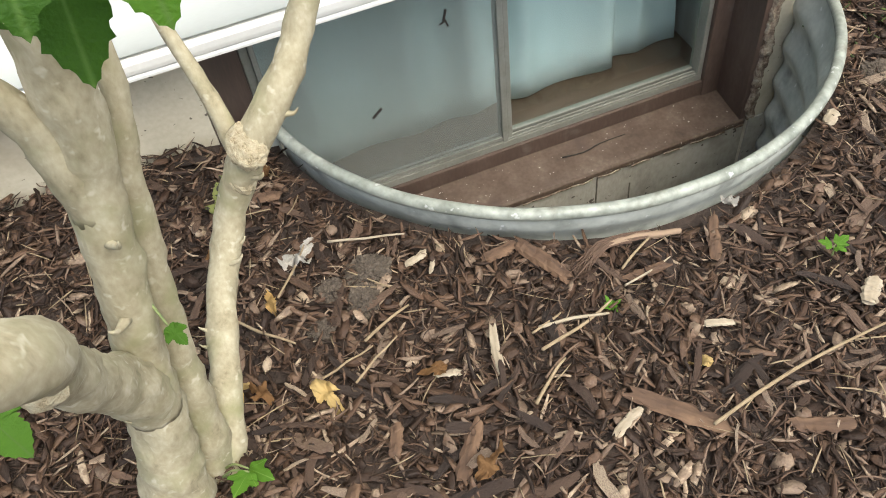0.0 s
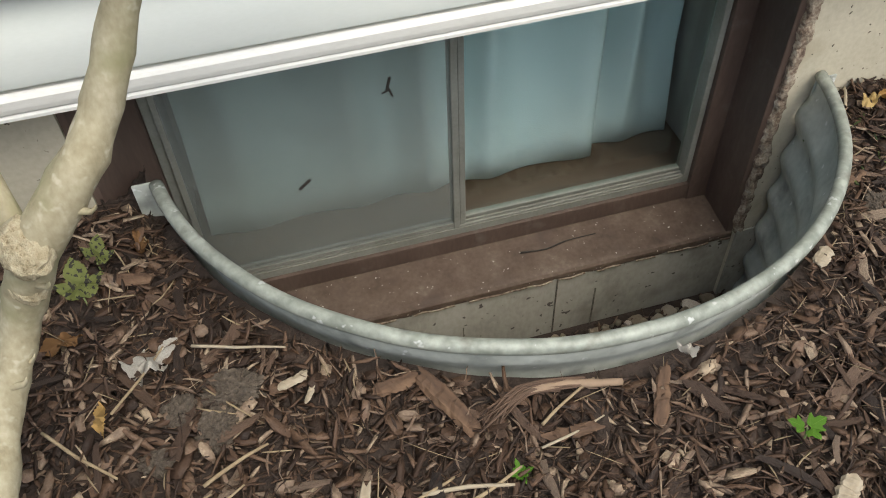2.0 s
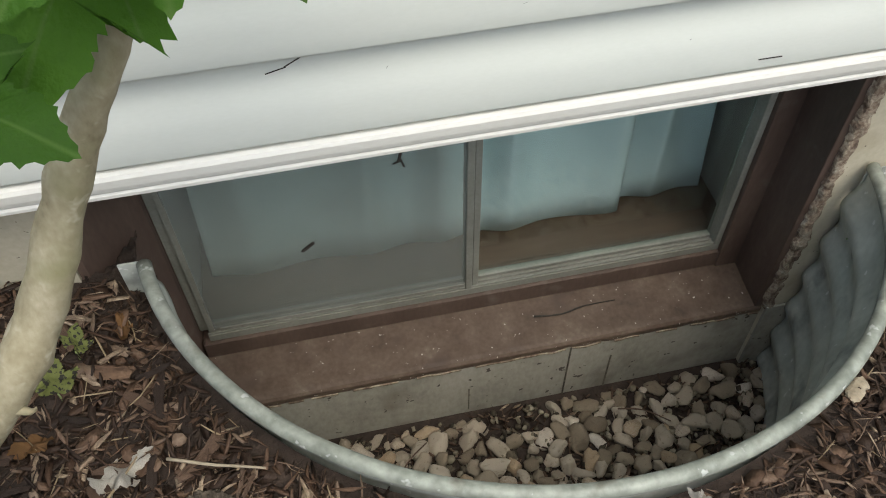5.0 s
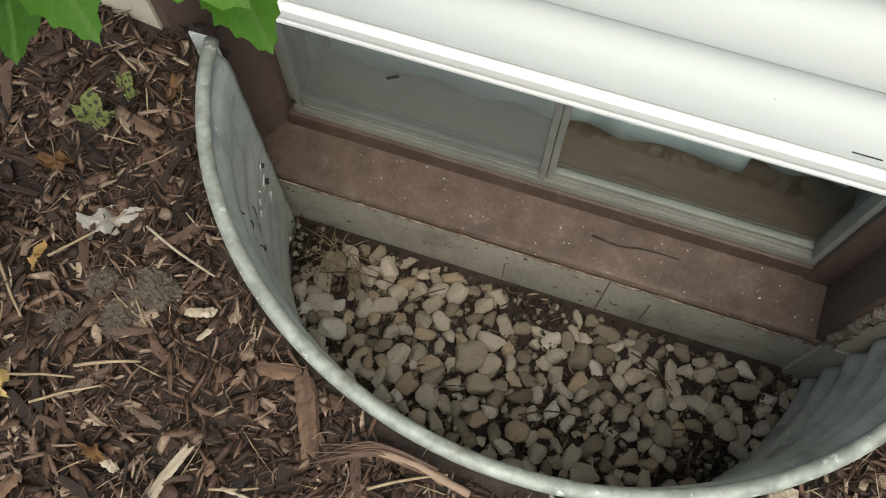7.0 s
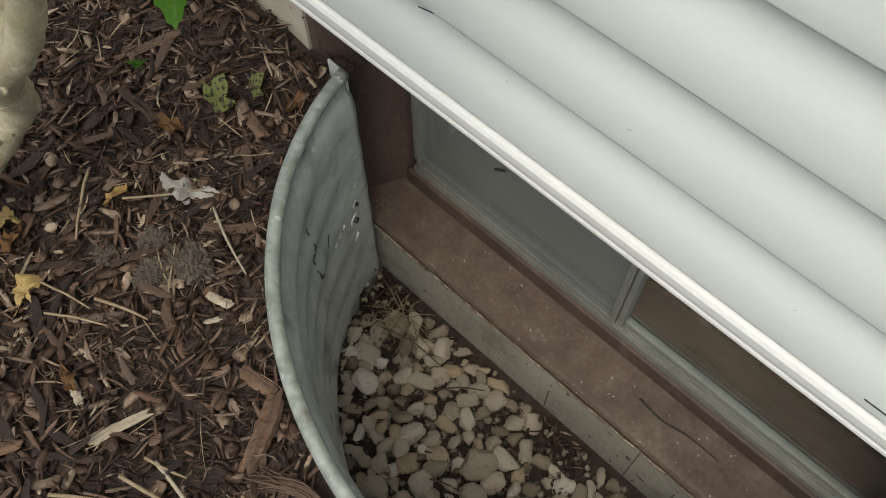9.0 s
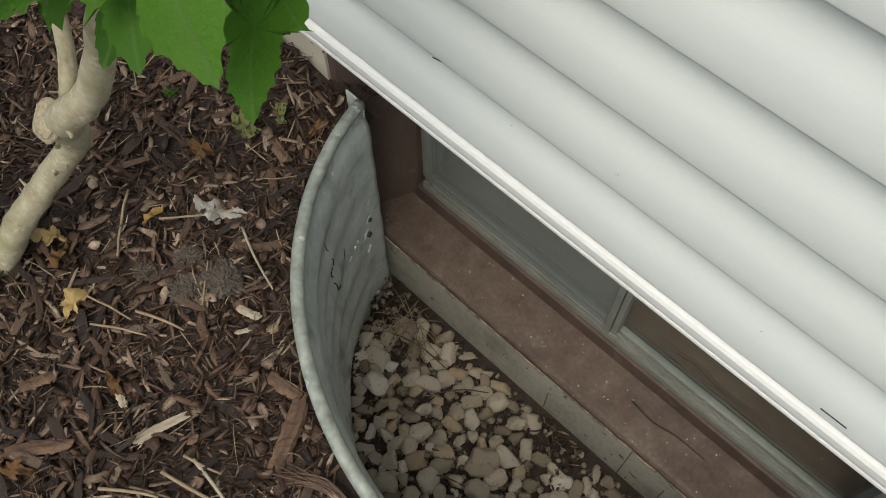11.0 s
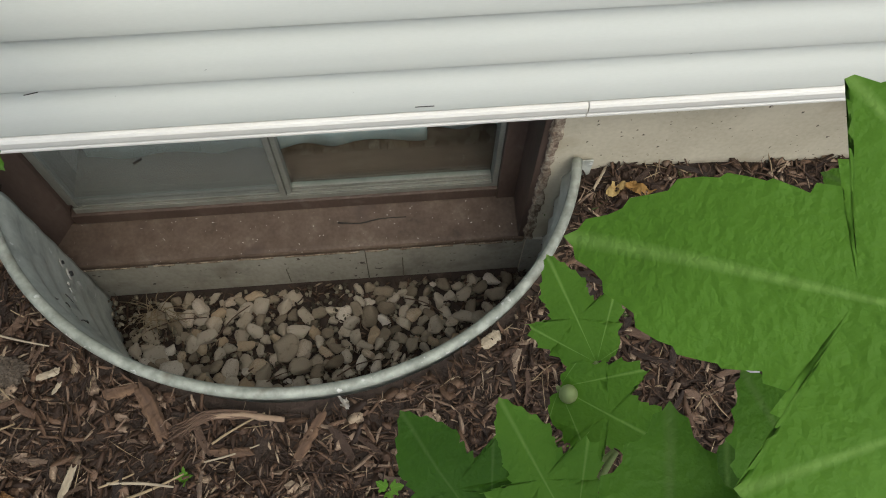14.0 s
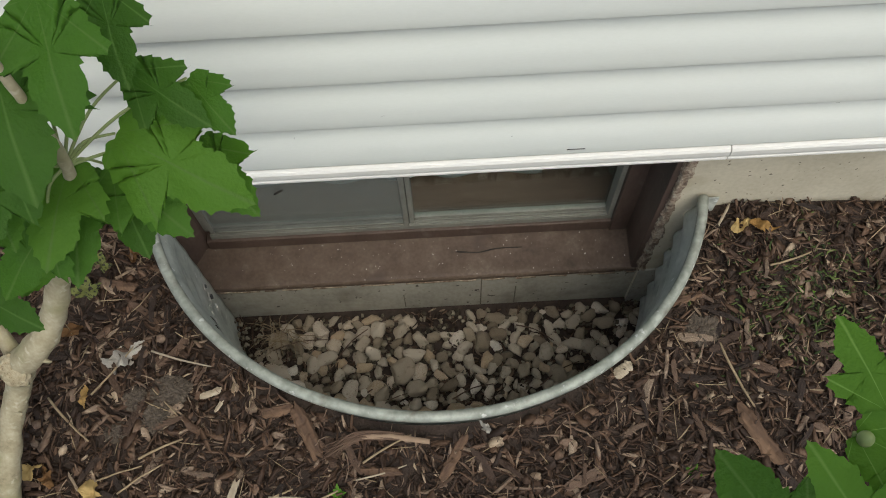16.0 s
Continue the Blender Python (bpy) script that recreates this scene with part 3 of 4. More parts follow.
# scrapes and lime runs on the sheet
for name, mat, r, run in (("scrape", M_DARK, 0.0008, ((3.709, 0.114), (3.715, 0.122), (3.711, 0.13))), ("scrape", M_DARK, 0.0007, ((3.72, 0.146), (3.712, 0.157), (3.719, 0.168))),
                          ("scrape", M_DARK, 0.0011, ((3.716, 0.178), (3.73, 0.19), (3.722, 0.205))), ("scrape", M_DARK, 0.0009, ((3.733, 0.216), (3.728, 0.226), (3.735, 0.238))),
                          ("scrape", M_DARK, 0.0008, ((3.725, 0.243), (3.706, 0.251), (3.691, 0.263))), ("scrape", M_DARK, 0.0006, ((3.603, 0.213), (3.614, 0.222), (3.636, 0.229))),
                          ("lime_run", M_MINERAL, 0.0021, ((3.5, 0.262), (3.505, 0.272))), ("lime_run", M_MINERAL, 0.0018, ((3.525, 0.266), (3.536, 0.276))), ("lime_run", M_MINERAL, 0.0016, ((3.56, 0.272), (3.578, 0.278))),
                          ("lime_run", M_MINERAL, 0.0022, ((3.43, 0.33), (3.45, 0.345)))):
    part(name, tube([on_shell(w, d, 0.001) for w, d in run], [r] * len(run), 8, 0.7, int(run[0][1] * 1000)), mat, shell, smooth=True)

# ---- gravel in the well ----


def bed_z(y):
    """Height of the soil under the stones, a little higher away from the wall."""
    return -0.464 + 0.1 * min(0.2, -y)


random.seed(5)
bed = thing("gravel_bed", "pale river stones and debris on the floor of the well", "gravel")
bm = bmesh.new()
mid = bm.verts.new((WX, -0.1, bed_z(-0.1)))
edge = []
for i in range(81):
    x, y = well_point(W0 + (W1 - W0) * i / 80, -0.002)
    edge.append(bm.verts.new((x, y, bed_z(y) - 0.004)))
edge = [bm.verts.new((edge[0].co.x, 0.012, -0.462))] + edge + [bm.verts.new((edge[-1].co.x, 0.012, -0.462))]
for a, b in zip(edge, edge[1:] + edge[:1]):
    bm.faces.new((mid, a, b))
bmesh.ops.recalc_face_normals(bm, faces=bm.faces)
part("bed", bm, M_SOIL, bed, "dark soil between the stones")


def stone_mesh(seed):
    """A pebble: a ball worn flat by a few random planes, with softened edges."""
    rnd = random.Random(seed)
    cuts = [(Vector((rnd.gauss(0, 1), rnd.gauss(0, 1), rnd.gauss(0, 1))).normalized(), rnd.uniform(0.5, 0.86)) for _ in range(11)]
    bm = bmesh.new()
    bmesh.ops.create_icosphere(bm, subdivisions=3, radius=1)
    for v in bm.verts:
        u = v.co.normalized()
        k = 1.0
        for n, d in cuts:
            c = n.dot(u)
            if c > 0.05:
                r = d / c
                h = max(0, 0.1 - abs(k - r))
                k = min(k, r) - h * h * 1.6
        v.co = u * k * (1 + 0.2 * noise.noise(u * 2.0 + Vector((seed, 0, 0))) + 0.05 * noise.noise(u * 6 + Vector((0, seed, 0))))
    return mesh_of("stone", bm, M_STONE, True)


stone_meshes = [stone_mesh(k) for k in range(24)]
placed = []
stones = 0
tries = 0


def inside_well(x, y, m):
    return y < -m and ((x - WX) / (WA - m)) ** 2 + ((y - WY) / (WB - m)) ** 2 < 1


while stones < 298 and tries < 12000:
    tries += 1
    x, y = random.uniform(-0.46, 0.48), random.uniform(-0.35, 0.0)
    r = random.choice((0.0105, 0.0115, 0.0125, 0.0135, 0.015, 0.0175)) * (1.25 if stones < 40 else 1) * (0.62 if tries > 3000 else 1)
    if not inside_well(x, y, r * 0.9 + 0.006):
        continue
    if math.hypot(x - 0.36, y + 0.19) < 0.045 or (x < -0.36 and y > -0.09) or (abs(x - 0.03) < 0.06 and y > -0.07) or (math.hypot(x - 0.13, (y + 0.21) * 1.4) < 0.05 and r > 0.013):
        continue
    if any((x - a) ** 2 + (y - b) ** 2 < (0.86 * (r + c)) ** 2 for a, b, c in placed):
        continue
    placed.append((x, y, r))
    if stones > 120 and random.random() < 0.05:
        continue
    ob = new("stone", random.choice(stone_meshes))
    ob.parent = bed
    e = random.uniform(0.7, 1.0)
    ob.matrix_basis = pose(x, y, bed_z(y) + r * 0.55 + random.uniform(-0.003, 0.008), random.gauss(0, 24), random.gauss(0, 24), random.uniform(0, 360)) @ Matrix.Diagonal((r * random.uniform(1.45, 1.8), r * e * 1.45, r * random.uniform(0.85, 1.2), 1))
    stones += 1


def shreds(name, n, place, length, width, mat, seed, parent=None, thick=(0.25, 0.6), tilt=14, bend=0.25):
    """Many torn slivers in one mesh. place(k, rng) gives x, y, z."""
    rng = np.random.default_rng(seed)
    pos = np.array([place(rng) for _ in range(n)])
    L, W = rng.uniform(*length, n) * rng.uniform(0.4, 1, n), rng.uniform(*width, n)
    T = W * rng.uniform(*thick, n)
    yaw, pitch, rl = rng.uniform(0, 2 * np.pi, n), np.radians(rng.normal(0, tilt, n)), np.radians(rng.normal(0, 25, n))
    crook = rng.normal(0, bend, n) * L
    s = np.array([-0.5, -0.2, 0.2, 0.5])
    tap = np.stack([rng.uniform(0.15, 0.85, n), rng.uniform(0.8, 1.15, n), rng.uniform(0.8, 1.15, n), rng.uniform(0.1, 0.8, n)], 1)
    corner = np.array([(-1, -1), (1, -1), (1, 1), (-1, 1)]) * 0.5
    lx = (s[None, :] * L[:, None])[:, :, None] + rng.normal(0, 0.05, (n, 4, 4)) * L[:, None, None]
    ly = corner[None, None, :, 0] * (W[:, None] * tap)[:, :, None] * rng.uniform(0.75, 1.2, (n, 4, 4)) + (crook[:, None] * (s ** 2)[None, :])[:, :, None]
    lz = corner[None, None, :, 1] * (T[:, None] * tap)[:, :, None] + (rng.normal(0, 0.08, n)[:, None] * L[:, None] * (0.25 - s ** 2)[None, :])[:, :, None]
    c, d = np.cos(rl)[:, None, None], np.sin(rl)[:, None, None]
    ly, lz = ly * c - lz * d, ly * d + lz * c
    c, d = np.cos(pitch)[:, None, None], np.sin(pitch)[:, None, None]
    lx, lz = lx * c - lz * d, lx * d + lz * c
    c, d = np.cos(yaw)[:, None, None], np.sin(yaw)[:, None, None]
    lx, ly = lx * c - ly * d, lx * d + ly * c
    V = np.stack([lx, ly, lz], -1) + pos[:, None, None, :]
    quads = [(4 * r + j, 4 * r + (j + 1) % 4, 4 * r + 4 + (j + 1) % 4, 4 * r + 4 + j) for r in range(3) for j in range(4)] + [(3, 2, 1, 0), (12, 13, 14, 15)]
    F = (np.array(quads)[None] + 16 * np.arange(n)[:, None, None]).reshape(-1, 4)
    me = bpy.data.meshes.new(name)
    me.vertices.add(16 * n), me.loops.add(F.size), me.polygons.add(len(F))
    me.vertices.foreach_set("co", V.reshape(-1).astype(np.float32))
    me.loops.foreach_set("vertex_index", F.reshape(-1).astype(np.int32))
    me.polygons.foreach_set("loop_start", np.arange(0, F.size, 4, dtype=np.int32))
    me.update(calc_edges=True)
    me.materials.append(mat)
    ob = new(name, me)
    ob.parent = parent
    return ob


def in_well(rng):
    while True:
        x, y = rng.uniform(-0.46, 0.48), rng.uniform(-0.36, 0.0)
        if inside_well(x, y, 0.008):
            corner = max(0, 1 - math.hypot(x + 0.42, y + 0.03) / 0.13, 0.5 - math.hypot(x - 0.03, y + 0.02) / 0.16)
            return x, y, bed_z(y) - 0.003 + rng.uniform(0, 0.014) + 0.045 * corner * rng.uniform(0.3, 1)


tagged(shreds("grit", 1300, in_well, (0.008, 0.019), (0.005, 0.012), M_GRIT, 3, bed, (0.5, 0.9), 25, 0.1), kind="stuff")
tagged(shreds("litter", 2200, in_well, (0.01, 0.045), (0.0015, 0.005), M_MULCH, 4, bed), kind="stuff")

# ---- mulch ----


def on_bed(low, high, x0=-1.25, x1=1.25, y0=-1.15):
    def place(rng):
        while True:
            x, y = rng.uniform(x0, x1), rng.uniform(y0, -0.006)
            if ((x - WX) / (WA + 0.016)) ** 2 + ((y - WY) / (WB + 0.016)) ** 2 > 1:
                return x, y, ground_z(x, y) + rng.uniform(low, high)
    return place


mulch = thing("mulch", "shredded dark brown bark mulch covering the bed", "mulch", "stuff")
tagged(shreds("coarse_shreds", 7000, on_bed(0.0, 0.011), (0.025, 0.075), (0.004, 0.011), M_MULCH, 11, mulch, (0.15, 0.4), 18), kind="stuff")
tagged(shreds("fine_shreds", 24000, on_bed(-0.002, 0.014), (0.015, 0.055), (0.0016, 0.0048), M_MULCH, 12, mulch, tilt=18), kind="stuff")
tagged(shreds("fibres", 16000, on_bed(0.0, 0.017), (0.012, 0.05), (0.0007, 0.002), M_MULCH, 15, mulch, tilt=22, bend=0.45), kind="stuff")
tagged(shreds("flat_chips", 2600, on_bed(0.004, 0.014), (0.018, 0.04), (0.009, 0.018), M_MULCH, 16, mulch, (0.1, 0.25), 12, 0.1), kind="stuff")
tagged(shreds("outer_shreds", 5000, lambda rng: (lambda a, r: (r * math.cos(a), -0.05 - r * abs(math.sin(a)), ground_z(r * math.cos(a), -0.05 - r * abs(math.sin(a))) + 0.008 + rng.uniform(0, 0.012)))(rng.uniform(0, math.pi), rng.uniform(1.2, 2.6)),
               (0.05, 0.12), (0.012, 0.03), M_MULCH, 13, mulch), kind="stuff")
tagged(shreds("straw_bits", 700, on_bed(0.008, 0.018), (0.02, 0.08), (0.0008, 0.002), M_STRAW, 14, mulch, bend=0.12), "pale straw-like slivers", kind="stuff")


def chip_mesh(seed):
    rnd = random.Random(seed)
    bm = bmesh.new()
    rings = []
    for i in range(6):
        t = i / 5 - 0.5
        ring = []
        for j in range(6):
            w = 2 * math.pi * j / 6
            env = (1 - 0.35 * abs(2 * t) ** 4) * rnd.uniform(0.75, 1.15)
            ring.append(bm.verts.new((t + 0.04 * rnd.uniform(-1, 1), math.cos(w) * 0.12 * env + 0.08 * math.sin(3 * t + seed), math.sin(w) * 0.032 * env + 0.06 * math.cos(2.5 * t + seed))))
        rings.append(ring)
    for a, b in zip(rings, rings[1:]):
        for j in range(6):
            bm.faces.new((a[j], a[(j + 1) % 6], b[(j + 1) % 6], b[j]))
    bm.faces.new(rings[0][::-1]), bm.faces.new(rings[-1])
    return mesh_of("bark_chip", bm, M_CHIP)


chip_meshes = [chip_mesh(k) for k in range(18)]
random.seed(44)
chips = 0
while chips < 290:
    x, y = random.uniform(-0.72, 0.72), random.uniform(-0.72, -0.02)
    if ((x - WX) / (WA + 0.03)) ** 2 + ((y - WY) / (WB + 0.03)) ** 2 < 1:
        continue
    ob = new("bark_chip", random.choice(chip_meshes))
    ob.parent = mulch
    l = random.uniform(0.025, 0.07)
    ob.matrix_basis = pose(x, y, ground_z(x, y) + random.uniform(0.009, 0.016), random.gauss(0, 14), random.gauss(0, 9), random.uniform(0, 360)) @ Matrix.Diagonal((l, l * random.uniform(0.6, 1.1), l * 0.8, 1))
    chips += 1

# ---- leaves and shrubs ----


def leaf_mesh(name, seed, mat, narrow=1.0):
    """A three-lobed toothed leaf, base at the origin, tip at (0, 1, 0), face up."""
    half = [(0.0, 0.0), (0.12, -0.03), (0.23, 0.0), (0.31, 0.08), (0.36, 0.17), (0.42, 0.26), (0.49, 0.38), (0.53, 0.53), (0.44, 0.52), (0.35, 0.5), (0.25, 0.5), (0.23, 0.58), (0.25, 0.67), (0.22, 0.77),
            (0.16, 0.87), (0.08, 0.96), (0.0, 1.06)]
    rnd = random.Random(seed)
    out = []
    for (x0, y0), (x1, y1) in zip(half, half[1:]):
        for k in range(3):
            t = k / 3
            tooth = (1.0 + 0.1 * (k == 1)) * (1 + 0.06 * rnd.uniform(-1, 1))
            out.append(((x0 + (x1 - x0) * t) * tooth * narrow, y0 + (y1 - y0) * t + 0.02 * (k == 1)))
    out.append((0, 1.06))
    bm = bmesh.new()

    def height(x, y):
        rib = 0.016 * math.cos(math.atan2(x, y + 0.02) * 9)
        return -0.22 * (y - 0.35) ** 2 + 0.16 * abs(x) - 0.3 * x * x + rib * min(1, 3 * math.hypot(x, y)) + 0.05 * noise.noise(Vector((x * 2.5, y * 2.5, seed * 3.1)))

    heart = 0.42
    for side in (1, -1):
        cols = []
        for x, y in out:
            cols.append([bm.verts.new((side * x * f, heart + (y - heart) * f, height(side * x * f, heart + (y - heart) * f))) for f in (0.0, 0.25, 0.5, 0.75, 1.0)])
        for a, b in zip(cols, cols[1:]):
            for j in range(4):
                q = (a[j], a[j + 1], b[j + 1], b[j]) if j else (a[0], a[1], b[1])
                bm.faces.new(q if side > 0 else q[::-1])
    bmesh.ops.remove_doubles(bm, verts=bm.verts, dist=1e-4)
    return mesh_of(name, bm, mat, True)


LEAVES = [leaf_mesh("leaf", k, M_LEAF, 1.0 - 0.06 * k) for k in range(4)]
YOUNG_LIT = [leaf_mesh("leaf", 10 + k, M_YOUNG_LIT, 0.85) for k in range(2)]
leaf_count = [0]


def leaf(parent, base, tip, facing=(0, -0.35, 1), young_or_lit=False, wide=1.0):
    base, tip = Vector(base), Vector(tip)
    y = tip - base
    s = y.length
    y.normalize()
    z = Vector(facing) - y * Vector(facing).dot(y)
    z.normalize()
    x = y.cross(z)
    m = Matrix((x, y, z)).transposed().to_4x4()
    leaf_count[0] += 1
    ob = new("leaf", (YOUNG_LIT if young_or_lit else LEAVES)[leaf_count[0] % (2 if young_or_lit else 4)])
    ob.parent = parent
    ob.matrix_basis = Matrix.Translation(base) @ m @ Matrix.Diagonal((s * wide, s, s, 1))
    return ob


def stalk(parent, pts, r0, r1, mat=None, name="stalk"):
    n = len(pts)
    inv = parent.matrix_basis.inverted()
    pts = [inv @ Vector(q) for q in pts]
    k = inv.to_scale().y
    r0, r1 = r0 * k, r1 * k
    return part(name, tube(pts, [r0 + (r1 - r0) * i / (n - 1) for i in range(n)], 8), mat or M_STALK, parent, smooth=True)


shrub = thing("shrub", "multi-stemmed shrub with pale knobbly bark and lobed green leaves", "shrub")
part("trunk", tube([(-0.7, -0.525, -0.03), (-0.677, -0.525, 0.06), (-0.659, -0.525, 0.132), (-0.635, -0.525, 0.241), (-0.616, -0.525, 0.331), (-0.6, -0.525, 0.405), (-0.587, -0.525, 0.468), (-0.576, -0.525, 0.523),
                    (-0.567, -0.525, 0.57), (-0.556, -0.53, 0.66), (-0.57, -0.55, 0.85), (-0.584, -0.58, 1.1)],
                   [0.045, 0.038, 0.0325, 0.026, 0.0212, 0.0195, 0.0195, 0.02, 0.021, 0.019, 0.016, 0.012], 24, 0.2, 1), M_BARK, shrub, "thick pale trunk with knots", True)
part("stem", tube([(-0.655, -0.49, -0.03), (-0.63, -0.49, 0.067), (-0.612, -0.49, 0.176), (-0.601, -0.49, 0.26), (-0.59, -0.49, 0.33), (-0.579, -0.49, 0.39), (-0.569, -0.49, 0.442), (-0.561, -0.489, 0.489), (-0.55, -0.488, 0.529),
                   (-0.538, -0.486, 0.6), (-0.532, -0.48, 0.85)],
                  [0.031, 0.025, 0.02, 0.017, 0.0148, 0.0132, 0.0124, 0.0115, 0.0106, 0.0095, 0.007], 18, 0.18, 2), M_BARK, shrub, smooth=True)
part("stem", tube([(-0.64, -0.52, -0.02), (-0.617, -0.498, 0.05), (-0.581, -0.437, 0.149), (-0.562, -0.394, 0.195), (-0.54, -0.368, 0.235), (-0.52, -0.349, 0.268), (-0.501, -0.345, 0.307), (-0.47, -0.35, 0.362), (-0.433, -0.346, 0.405),
                   (-0.402, -0.332, 0.443), (-0.377, -0.32, 0.488), (-0.34, -0.312, 0.56), (-0.293, -0.311, 0.64), (-0.246, -0.322, 0.765), (-0.221, -0.34, 0.939)],
                  [0.022, 0.019, 0.0172, 0.0162, 0.016, 0.016, 0.0175, 0.0195, 0.0165, 0.0145, 0.0135, 0.0115, 0.008, 0.005, 0.003], 18, 0.2, 3), M_BARK, shrub, "slim bent stem with a knotted elbow", True)
part("stem", tube([(-0.485, -0.345, 0.335), (-0.49, -0.325, 0.375), (-0.496, -0.308, 0.41), (-0.507, -0.29, 0.46), (-0.521, -0.27, 0.534)], [0.012, 0.0095, 0.0085, 0.007, 0.004], 12, 0.18, 4), M_BARK, shrub, smooth=True)
part("limb", tube([(-0.631, -0.525, 0.26), (-0.631, -0.555, 0.335), (-0.632, -0.58, 0.384), (-0.628, -0.62, 0.448), (-0.612, -0.67, 0.531), (-0.596, -0.72, 0.601), (-0.62, -0.78, 0.67)],
                  [0.026, 0.0235, 0.0215, 0.0195, 0.0185, 0.019, 0.014], 20, 0.22, 5), M_BARK, shrub, "cut-back side limb with swollen knots", True)
part("limb", tube([(-0.582, -0.525, 0.5), (-0.586, -0.53, 0.56), (-0.594, -0.53, 0.6), (-0.66, -0.535, 0.74)], [0.018, 0.015, 0.013, 0.008], 14, 0.18, 6), M_BARK, shrub, smooth=True)
random.seed(21)
for p, d in (((-0.57, -0.408, 0.18), (-1, -0.2, 0.5)), ((-0.575, -0.42, 0.165), (-1, 0.1, 0.2)), ((-0.572, -0.412, 0.176), (-0.8, -0.5, -0.3)), ((-0.54, -0.378, 0.238), (1, -0.3, 0.3)), ((-0.488, -0.36, 0.33), (0.8, -0.6, 0.1)),
             ((-0.532, -0.365, 0.248), (0.9, -0.2, 0.2)), ((-0.44, -0.355, 0.39), (0.9, -0.3, -0.2)), ((-0.6, -0.46, 0.11), (0.7, -0.2, 0.6)), ((-0.604, -0.543, 0.4), (-0.4, -0.8, 0.3)), ((-0.585, -0.54, 0.48), (0.5, -0.8, 0.3)),
             ((-0.632, -0.545, 0.28), (-0.7, -0.6, 0.3))):
    p, d = Vector(p), Vector(d).normalized()
    part("spur", tube([p, p + d * 0.016, p + d * 0.022 + Vector((0, 0, 0.008))], [0.0042, 0.0021, 0.0005], 9, 0.6, 7), M_BARK, shrub, smooth=True)
# ringed scars where branches were cut
for p, d, r in (((-0.476, -0.362, 0.368), (0.0, -0.75, 0.65), 0.0185), ((-0.492, -0.356, 0.325), (0.3, -0.8, 0.4), 0.013), ((-0.612, -0.688, 0.548), (0.1, -0.8, 0.6), 0.015)):
    bm = bmesh.new()
    bmesh.ops.create_uvsphere(bm, u_segments=28, v_segments=22, radius=1)
    for v in bm.verts:
        rho = math.hypot(v.co.x, v.co.y)
        v.co *= 1 + 0.05 * math.sin(rho * 26 + 2 * noise.noise(v.co * 2)) + 0.16 * noise.noise(v.co * 3.3 + Vector((p[2] * 90, 0, 0)))
        v.co.z -= 0.25 * max(0, 0.35 - rho)
    ob = part("knot", bm, M_KNOT, shrub, "ringed rough knot where a branch was cut", True)
    ob.matrix_basis = Matrix.Translation(p) @ Vector(d).to_track_quat("Z", "Y").to_matrix().to_4x4() @ Matrix.Diagonal((r, r * 1.25, r * 0.55, 1))
# leaves of the shrub beside the window
TOP = Vector((-0.249, -0.322, 0.76))
for base, tip, facing in (((-0.21, -0.295, 0.764), (-0.11, -0.345, 0.726), (-0.1, -0.7, 1)), ((-0.253, -0.309, 0.75), (-0.264, -0.397, 0.735), (0.2, -0.6, 1)),
                          ((-0.26, -0.295, 0.712), (-0.261, -0.391, 0.691), (0.1, -0.6, 1)), ((-0.24, -0.285, 0.684), (-0.215, -0.356, 0.662), (0, -0.6, 1)),
                          ((-0.168, -0.265, 0.695), (-0.117, -0.327, 0.673), (-0.2, -0.7, 1)), ((-0.147, -0.262, 0.788), (-0.112, -0.306, 0.774), (0, -0.6, 1)),
                          ((-0.202, -0.292, 0.922), (-0.185, -0.372, 0.883), (0.2, -0.6, 1)), ((-0.25, -0.301, 0.886), (-0.226, -0.395, 0.84), (0.3, -0.6, 1)),
                          ((-0.363, -0.384, 0.665), (-0.308, -0.416, 0.647), (0.2, -0.6, 1)), ((-0.298, -0.338, 0.783), (-0.275, -0.395, 0.767), (0.3, -0.6, 1)),
                          ((-0.187, -0.24, 0.874), (-0.172, -0.306, 0.843), (0, -0.6, 1)), ((-0.295, -0.308, 0.678), (-0.334, -0.379, 0.639), (0.2, -0.5, 1)),
                          ((-0.261, -0.347, 0.826), (-0.29, -0.418, 0.796), (0.3, -0.5, 1)), ((-0.23, -0.3, 0.724), (-0.167, -0.355, 0.695), (0, -0.6, 1)),
                          ((-0.188, -0.265, 0.805), (-0.13, -0.305, 0.785), (0, -0.6, 1)), ((-0.271, -0.353, 0.731), (-0.31, -0.409, 0.704), (0.2, -0.5, 1))):
    base = Vector(base)
    root = TOP if base.z > 0.692 else Vector((-0.278, -0.312, 0.644))
    stalk(leaf(shrub, base, tip, facing, wide=0.95), [root, (root + base) / 2 + Vector((0, 0, 0.012)), base], 0.0016, 0.0011)
